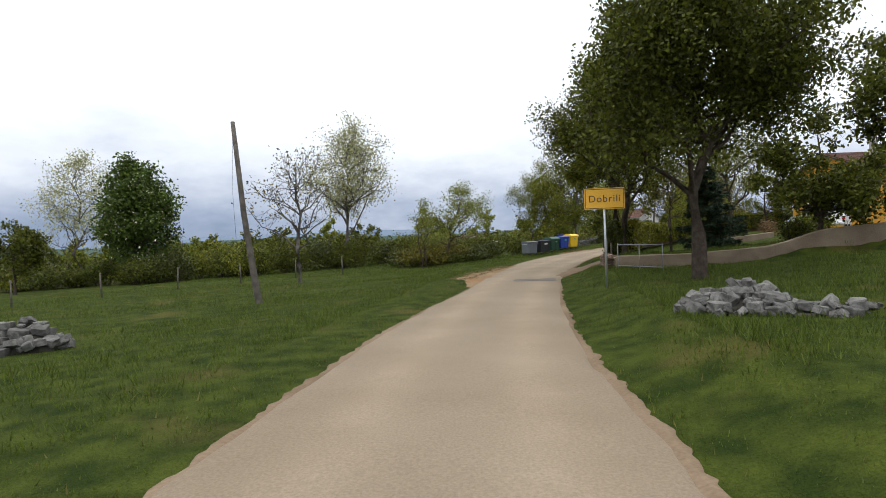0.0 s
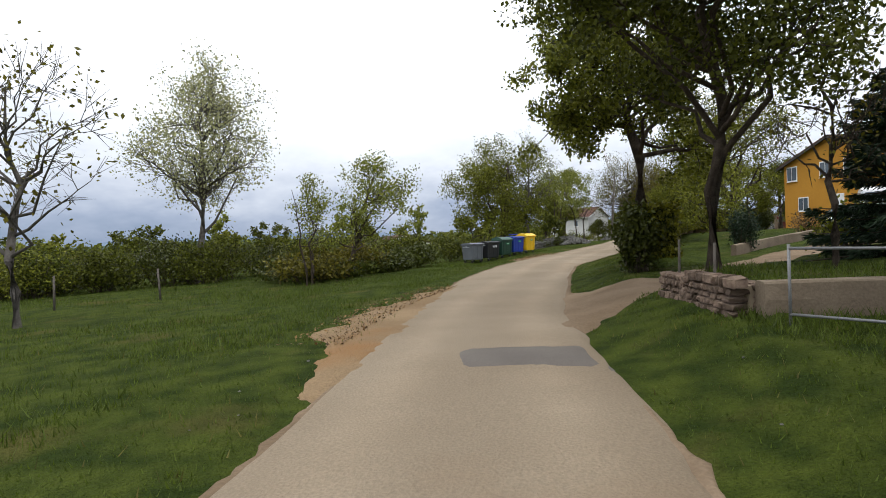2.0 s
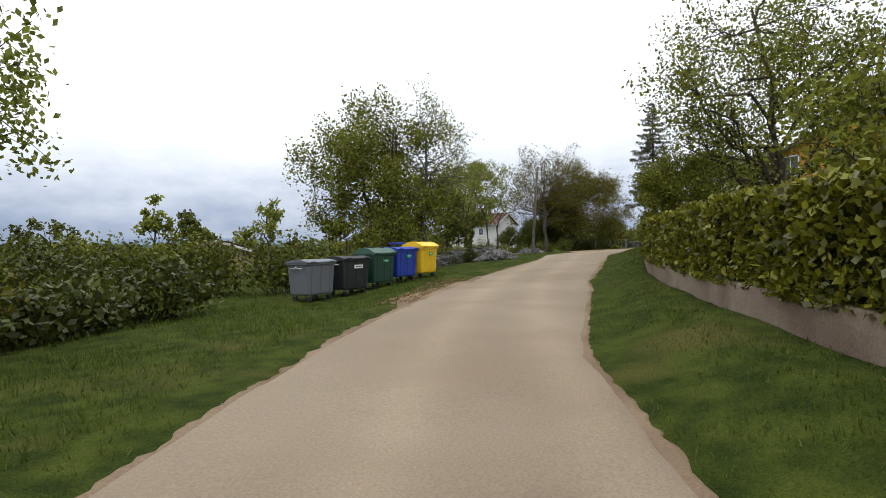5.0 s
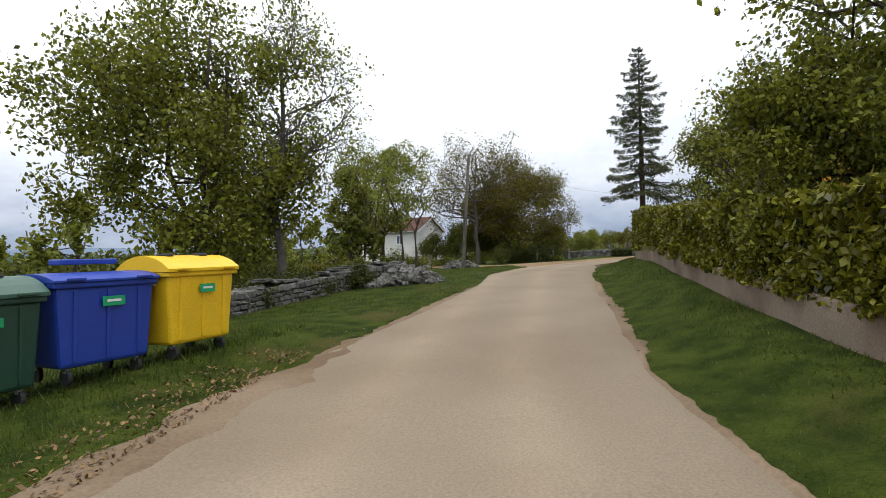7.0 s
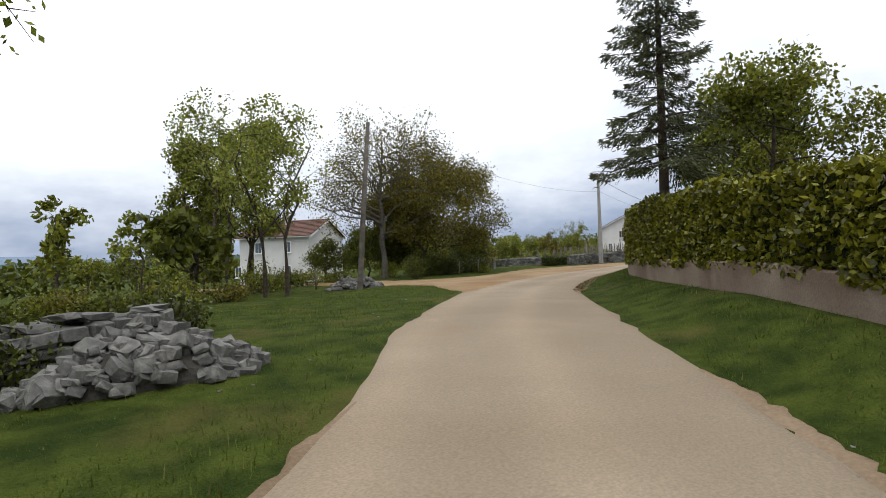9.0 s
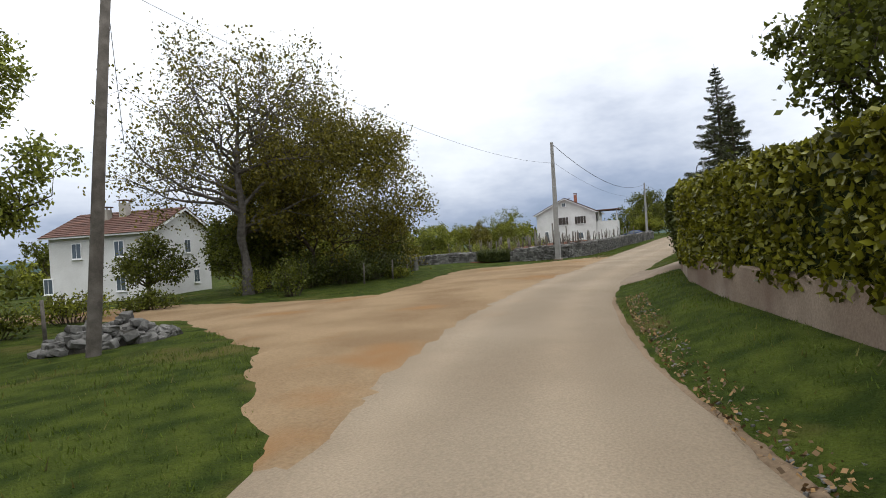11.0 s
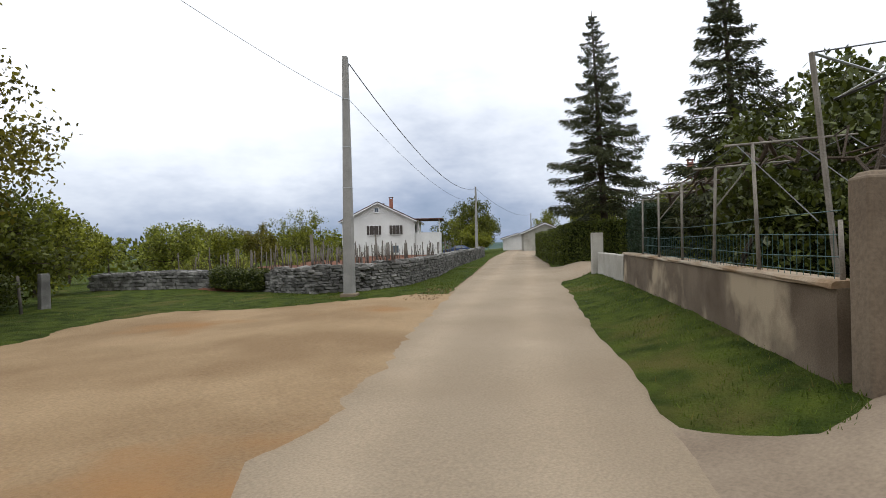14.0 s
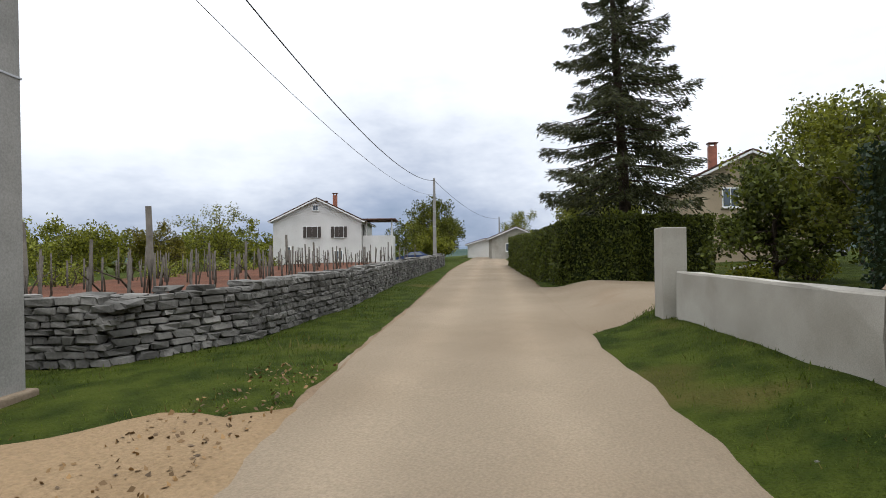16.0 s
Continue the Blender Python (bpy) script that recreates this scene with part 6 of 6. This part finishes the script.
def concrete_pole(x, y, h, label, bands=True):
    t = thing("concrete_pole", (x, y, gz(x, y)), label, "utility pole", "utility poles")
    bm = bmesh.new()
    box(bm, 0, 0, h / 2 - 0.2, 0.46, 0.36, h + 0.4, 0.025, 25, 0.5)
    part("shaft", bm, M_POLEC, t)
    part("pole_foot", boxed(0, 0, 0.03, 0.62, 0.56, 0.14, 0.03, 25), M_CONC, t)
    if bands:
        for z in (h * 0.45, h * 0.62, h * 0.82):
            part("strap", boxed(0, 0, z, 0.475 - 0.225 * z / h, 0.375 - 0.175 * z / h, 0.025, 0.0, 25), M_STEEL, t)
    for z in (h - 0.25, h - 1.55):
        arm = part("bracket", rod(bmesh.new(), (0, 0, z), (0.28, 0.1, z + 0.03), 0.018, 0.018, 6), M_IRON, t)
        part("insulator", rod(bmesh.new(), (0.28, 0.1, z - 0.02), (0.28, 0.1, z + 0.12), 0.035, 0.025, 8), M_GLASS, arm)
    return t


P1 = (62.75, 97.4)
P2 = (104.6, 113.6)
P3 = (158.0, 128.0)
concrete_pole(*P1, 8.5, "tall square concrete utility pole at the vineyard's corner")
concrete_pole(*P2, 8.0, "concrete utility pole beside the lane")
concrete_pole(*P3, 7.5, "far concrete utility pole at the lane's end", False)


def cable(a, b, sag, r, label):
    t = new("cable", None)
    bpy.data.objects.remove(t)
    a, b = Vector(a), Vector(b)
    pts = [a.lerp(b, i / 24) - Vector((0, 0, sag * 4 * (i / 24) * (1 - i / 24))) for i in range(25)]
    return tagged(new("cable", from_bm("cable", tube(bmesh.new(), pts, [r] * 25, 5), M_CABLE)), label, "cable", "overhead cables")


Z1, Z2, Z3 = gz(*P1), gz(*P2), gz(*P3)
cable((P1[0] + 0.2, P1[1], Z1 + 8.3), (P2[0], P2[1], Z2 + 7.8), 1.5, 0.020, "thick black overhead power cable")
cable((P1[0] + 0.2, P1[1], Z1 + 7.0), (P2[0], P2[1], Z2 + 6.5), 1.2, 0.009, "thin overhead telephone wire")
cable((P2[0], P2[1], Z2 + 7.8), (P3[0], P3[1], Z3 + 7.3), 1.2, 0.018, "thick black overhead power cable")
cable((P1[0] - 0.2, P1[1], Z1 + 7.0), (32.5, 86.0, gz(32.2, 86.0) + 8.1), 0.9, 0.007, "thin overhead telephone wire")

# ---- third stretch, high side: ivy column, gate, walled garden, pillar, clipped hedge, firs ----
ivy_pillar(49.85, 81.75, 3.05, 1.25)
bush("ivy_clump", 48.9, 80.0, 3.1, 2.8, "broad mass of ivy over the wall's end", L_IVY, 9000, 0.14, 112, "ivy")
bush("ivy_clump", 49.6, 81.0, 1.1, 1.3, "low glossy bush beside the ivy column", L_LAUREL, 2200, 0.11, 113, "bush")
IP = thing("gate_pier", (49.9, 81.75, gz(49.9, 81.75)), "old concrete gate pier hidden in ivy", "gate pier")
part("shaft", boxed(0, 0, 1.2, 0.4, 0.4, 3.0, 0.03), M_CORE, IP)
GP = thing("gate_post", (53.3, 83.6, gz(53.3, 83.6) - 0.12), "square grey concrete gate post with a red letter box", "gate post", turn=25)
part("shaft", boxed(0, 0, 0.84, 0.30, 0.30, 2.28, 0.03), M_CONC, GP)
part("post_cap", boxed(0, 0, 1.99, 0.27, 0.27, 0.06, 0.02, taper=0.7), M_CONC, GP)
LB = part("letter_box", boxed(0.03, -0.205, 1.62, 0.22, 0.11, 0.34, 0.012), M_REDGATE, GP, "dark-red metal letter box")
part("letter_slot", boxed(0.03, -0.262, 1.72, 0.15, 0.006, 0.02), M_BLACK, LB)


def red_gate(x0, y0, x1, y1):
    z = gz(x0, y0)
    n = math.hypot(x1 - x0, y1 - y0)
    t = thing("metal_gate", (x0, y0, z), "rust-red sheet-metal gate standing closed", "gate", turn=math.degrees(math.atan2(y1 - y0, x1 - x0)))
    part("sheet", boxed(n / 2, 0, 0.50, n - 0.08, 0.02, 0.86, 0.004), M_REDGATE, t)
    for zz in (0.1, 0.93):
        part("cross_rail", boxed(n / 2, -0.02, zz, n, 0.045, 0.05, 0.006), M_REDGATE, t)
    for xx in (0.03, n / 2, n - 0.03):
        part("upright", boxed(xx, -0.02, 0.50, 0.05, 0.05, 0.90, 0.006), M_REDGATE, t)
    part("latch", boxed(n - 0.12, -0.06, 0.65, 0.14, 0.03, 0.05, 0.006), M_IRON, t)


red_gate(53.72, 83.45, 56.68, 82.68)
strip_wall("yard_wall", [(56.75, 82.66), (61.2, 81.6), (66, 80.4)], 0.96, 0.25, M_PLASTER, "stained rendered wall beyond the gate", seed=11)
strip_wall("wall_coping", [(56.75, 82.66), (61.2, 81.6), (66, 80.4)], 1.02, 0.31, M_COPING, "pale uneven coping on the yard wall", "coping", sink=-0.955, seed=15)
RW = [(53.6, 83.75), (59.3, 85.85), (65.6, 88.4)]
strip_wall("garden_wall", RW, 0.86, 0.28, M_PLASTER, "garden wall with peeling stained plaster", seed=12)
strip_wall("wall_coping", RW, 0.92, 0.34, M_COPING, "thin uneven lichened coping on the garden wall", "coping", sink=-0.855, seed=14)
strip_wall("white_wall", [(65.65, 88.42), (70.5, 90.55)], 0.82, 0.24, M_WHITECONC, "short pale rendered wall beside a pillar", seed=13)
WP = thing("white_pillar", (70.9, 90.8, gz(70.9, 90.8)), "square pale rendered gate pillar", "gate pillar", turn=22)
part("shaft", boxed(0, 0, 0.68, 0.55, 0.45, 1.95, 0.02), M_WHITECONC, WP)


def wall_fence():
    """Posts on the wall with a brace and a crossbar each, wires between them and a vine along their tops."""
    t = thing("garden_fence", (0, 0, 0), "weathered vine posts with crossbars and sagging wires on the garden wall", "fence")
    feet, heads = [], []
    for f, h in FENCE_POSTS:
        x, y = RW[0][0] + (RW[2][0] - RW[0][0]) * f, RW[0][1] + (RW[2][1] - RW[0][1]) * f
        z = gz(x, y) + 0.84
        lean = Vector((-0.06 + RNG.normal(0, 0.03), RNG.normal(0, 0.03), 0))
        foot, head = Vector((x, y, z - 0.1)), Vector((x, y, z - 0.84 + h)) + lean
        feet.append(foot)
        heads.append(head)
        part("post", rod(bmesh.new(), foot, head, 0.028, 0.022, 8), M_PALEWOOD, t, smooth=True)
        if h < 2:
            continue
        inward = Vector((0.42, -0.91, 0.06))
        part("crossbar", rod(bmesh.new(), head - inward * 0.35, head + inward * 1.3, 0.018, 0.014, 7), M_PALEWOOD, t)
        if len(feet) % 2:
            part("brace", rod(bmesh.new(), foot.lerp(head, 0.62), head + inward * 0.55, 0.014, 0.010, 6), M_PALEWOOD, t)
    teal = plain("teal_wire", (0.03, 0.075, 0.072), 0.6)
    for h in (0.22, 0.42, 0.62, 0.85):
        part("wire", tube(bmesh.new(), [p + Vector((0, 0, h + RNG.normal(0, 0.02))) for p in feet], [0.005] * len(feet), 4), teal, t)
    for w in (-0.2, 0.5, 1.2):
        part("wire", tube(bmesh.new(), [p + Vector((0.42, -0.91, 0.05)) * w for p in heads], [0.008] * len(heads), 4), M_IRON, t)
    for q in range(14):
        i = q % (len(heads) - 1)
        w = RNG.uniform(-0.2, 1.3)
        a, b = heads[i] + Vector((0.42, -0.91, 0.07)) * w, heads[i + 1] + Vector((0.42, -0.91, 0.07)) * RNG.uniform(-0.2, 1.3)
        part("vine", tube(bmesh.new(), bend(a, b, RNG, 0.05, 6), [0.03, 0.028, 0.026, 0.022, 0.018, 0.014, 0.008], 5), M_BARK, t)
    for i in (0, 2):
        part("vine", tube(bmesh.new(), bend(feet[i] + Vector((0.3, -0.5, -0.6)), heads[i] + Vector((0.3, -0.4, 0)), RNG, 0.06, 5), [0.06, 0.055, 0.05, 0.045, 0.04, 0.03], 6), M_BARK, t)
    for k in range(64):
        f = k / 63 * (len(feet) - 1)
        i = min(int(f), len(feet) - 2)
        p = feet[i].lerp(feet[i + 1], f - i)
        part("mesh_wire", rod(bmesh.new(), p, p + Vector((RNG.normal(0, 0.02), 0, 0.66)), 0.0035, 0.0035, 4), teal, t)


FENCE_POSTS = ((0.012, 1.5), (0.17, 2.58), (0.32, 2.5), (0.475, 2.45), (0.64, 2.4), (0.8, 2.4))
wall_fence()
VP = thing("grape_vine", (54.3, 83.8, gz(54.3, 83.8)), "leaning steel poles with trellis wires and an old grape vine", "vine trellis")
part("post", rod(bmesh.new(), (0.05, -0.08, -0.20), (-0.02, 0.19, 3.28), 0.032, 0.030, 8), M_PALEWOOD, VP)
part("post", rod(bmesh.new(), (3.15, -0.82, -0.20), (2.42, -1.19, 3.27), 0.04, 0.035, 8), M_PALEWOOD, VP)
part("rail", rod(bmesh.new(), (-0.02, 0.19, 3.28), (2.42, -1.19, 3.27), 0.016, 0.016, 6), M_STEEL, VP)
for far in ((2.00, -2.94, 2.71), (2.64, -2.09, 4.01)):
    part("wire", rod(bmesh.new(), (2.42, -1.19, 3.27), far, 0.012, 0.012, 4), M_STEEL, VP)
part("wire", rod(bmesh.new(), (-0.02, 0.19, 3.28), (2.64, -2.09, 4.01), 0.008, 0.008, 4), M_IRON, VP)
part("vine", tube(bmesh.new(), [Vector((1.51, -0.50, 0.76)), Vector((1.43, -0.58, 2.23)), Vector((1.35, -0.65, 3.00)), Vector((1.26, -0.69, 3.38)), Vector((1.51, -1.08, 3.52)), Vector((1.46, -1.18, 3.90)), Vector((1.69, -1.72, 4.09)), Vector((1.92, -2.27, 4.36))], [0.055, 0.05, 0.05, 0.055, 0.05, 0.045, 0.04, 0.03], 7), M_BARK, VP)
part("vine", tube(bmesh.new(), [Vector((1.52, -1.10, 3.52)), Vector((1.00, -0.84, 3.59)), Vector((0.69, -0.73, 3.62))], [0.035, 0.03, 0.015], 6), M_BARK, VP)
part("post", rod(bmesh.new(), (-3.35, -2.60, -0.22), (-3.55, -2.40, 3.78), 0.042, 0.038, 8), M_STEEL, VP, "leaning steel pole")
part("hose", tube(bmesh.new(), bend(Vector((0.0, 0, 2.76)), Vector((-3.55, -2.40, 3.78)), RNG, 0.02, 6), [0.016] * 7, 6), M_CABLE, VP, "black hose slung between the poles")
for a, far in (((-3.55, -2.40, 3.78), (2.42, -1.19, 3.27)), ((-3.55, -2.40, 3.78), (1.10, -1.90, 2.88)), ((-3.50, -2.45, 3.48), (0.0, 0, 2.76))):
    part("wire", rod(bmesh.new(), a, far, 0.010, 0.010, 4), M_STEEL, VP)

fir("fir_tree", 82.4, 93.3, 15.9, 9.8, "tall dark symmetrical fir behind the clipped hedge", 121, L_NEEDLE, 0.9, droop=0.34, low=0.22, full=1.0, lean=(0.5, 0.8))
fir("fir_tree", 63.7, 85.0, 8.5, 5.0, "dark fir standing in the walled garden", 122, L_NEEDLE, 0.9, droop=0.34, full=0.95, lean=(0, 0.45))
hedge("clipped_hedge", [(84.4, 91.0), (80.9, 92.7), (81.9, 95.2), (86.7, 97.7), (92, 100.15), (106, 106.2)], 0.0, 2.35, 1.5, "tall clipped dark-green hedge along the lane", L_HEDGE, 124, 0.12, 1700, 0.12)
hedge("garden_hedge", [(57.2, 82.6), (61.5, 84.6), (65.8, 86.6)], 0.0, 1.9, 1.3, "dark untrimmed shrubs behind the garden fence", L_IVY, 126, 0.10, 1500, 0.35)
hedge("garden_hedge", [(57.4, 84.0), (60.6, 83.4), (64.5, 82.3)], 0.0, 2.0, 1.3, "dark overgrown shrubs beyond the gate", L_IVY, 127, 0.10, 2600, 0.5)
hedge("dark_hedge", [(64.3, 87.0), (66.6, 87.95)], 0.0, 2.3, 1.3, "dense dark hedge inside the garden wall", L_THUJA, 125, 0.055, 3600, 0.08)
for k, (px, py, h, w, m) in enumerate(((63.6, 82.4, 5.6, 4.6, L_DARK), (59.6, 83.6, 3.9, 4.4, L_IVY), (54.5, 77.0, 4.4, 4.6, L_DARK), (69.0, 85.0, 3.8, 3.6, L_DARK), (74.5, 86.5, 4.2, 4.4, L_DARK), (78.6, 88.6, 3.4, 3.6, L_HEDGE), (79.5, 86.0, 5.2, 5.0, L_MID), (86.5, 86.5, 6.2, 6.2, L_MID), (93, 84, 6.4, 6.5, L_DARK), (88, 95.5, 4.6, 4.2, L_FRESH), (74.8, 79.5, 5.5, 5.0, L_DARK), (51.2, 76.5, 3.8, 4.2, L_DARK), (100.5, 99, 5.0, 5.0, L_MID))):
    tree("garden_tree", px, py, h, w, "leafy garden tree behind the walls", leaves=7000, leaf=0.125, mat=m, trunk=0.11, seed=600 + k, crown_low=0.14, fork=0.15, limbs=22, twigs=6, group="trees in the walled gardens")
for k, (px, py, h, w) in enumerate(((60, 84.3, 1.2, 1.8), (63, 85.6, 1.3, 2.0), (57.8, 84.6, 0.9, 1.5), (77.5, 89.2, 0.8, 1.4), (81, 87.5, 1.0, 1.8))):
    bush("garden_shrub", px, py, h, w, "rounded green garden shrub", L_MID, 1500, 0.10, 640 + k, group="garden shrubs")
for line in ([(85.3, 89.2), (94, 87.1), (103, 85.0)], [(88.8, 89.7), (97, 87.4), (104.6, 85.9)]):
    strip_wall("lawn_edging", line, 0.10, 0.12, M_WHITECONC, "pale concrete edging along a garden path in the lawn", "edging", seed=16)
# a few loose stones along the verges
rng_s = np.random.default_rng(77)
VS = thing("verge_stones", (0, 0, 0), "small pale stones scattered along the verge", "stones", kind="stuff")
loose = []
for k in range(150):
    r, o = rng_s.uniform(50, 150), rng_s.choice([-1, 1]) * rng_s.uniform(2.0, 3.0) - 0.4
    x, y, _ = spot(r, o)
    s = rng_s.uniform(0.015, 0.035)
    loose.append((x, y, gz(x, y) + s * 0.2, s * 1.3, s, s * 0.7, rng_s.uniform(0, 360), rng_s.normal(0, 10)))
for k in range(120):
    r, o = rng_s.uniform(run_at(33.5, 73), run_at(43, 80)), 1.85 + rng_s.uniform(0, 0.4)
    x, y, _ = spot(r, o)
    s = rng_s.uniform(0.015, 0.04)
    loose.append((x, y, gz(x, y) + s * 0.2, s * 1.3, s, s * 0.7, rng_s.uniform(0, 360), rng_s.normal(0, 10)))
set_stones(VS, loose, most=0)


def leaf_litter(run0, run1, off0, off1, count, seed):
    """Dead leaves lying flat along the lane's edge."""
    rng = np.random.default_rng(seed)
    c = np.array([spot(r, o)[:2] for r, o in zip(rng.uniform(run0, run1, count), off0 + (off1 - off0) * rng.uniform(0, 1, count) ** 1.5)])
    t = rng.uniform(0, math.tau, count)
    s = rng.uniform(0.012, 0.036, count)
    a = np.column_stack([np.cos(t) * s, np.sin(t) * s, rng.normal(0, 0.012, count)])
    b = np.column_stack([-np.sin(t) * s * 0.6, np.cos(t) * s * 0.6, rng.normal(0, 0.012, count)])
    p = np.column_stack([c, land(c) + 0.055])
    tagged(new("leaf_litter", soup("leaf_litter", np.stack([p - a, p + b, p + a, p - b], 1), L_LITTER)), "dead brown leaves scattered along the verge", "leaves", kind="stuff")


leaf_litter(BIN_RUN - 7, BIN_RUN + 2, -2.9, -3.9, 1500, 91)
leaf_litter(54, 64, -2.5, -3.6, 1100, 92)
leaf_litter(run_at(33.5, 73), run_at(43, 80), 1.8, 2.3, 800, 93)
leaf_litter(run_at(62, 92), run_at(66, 94), -2.3, -3.4, 300, 94)
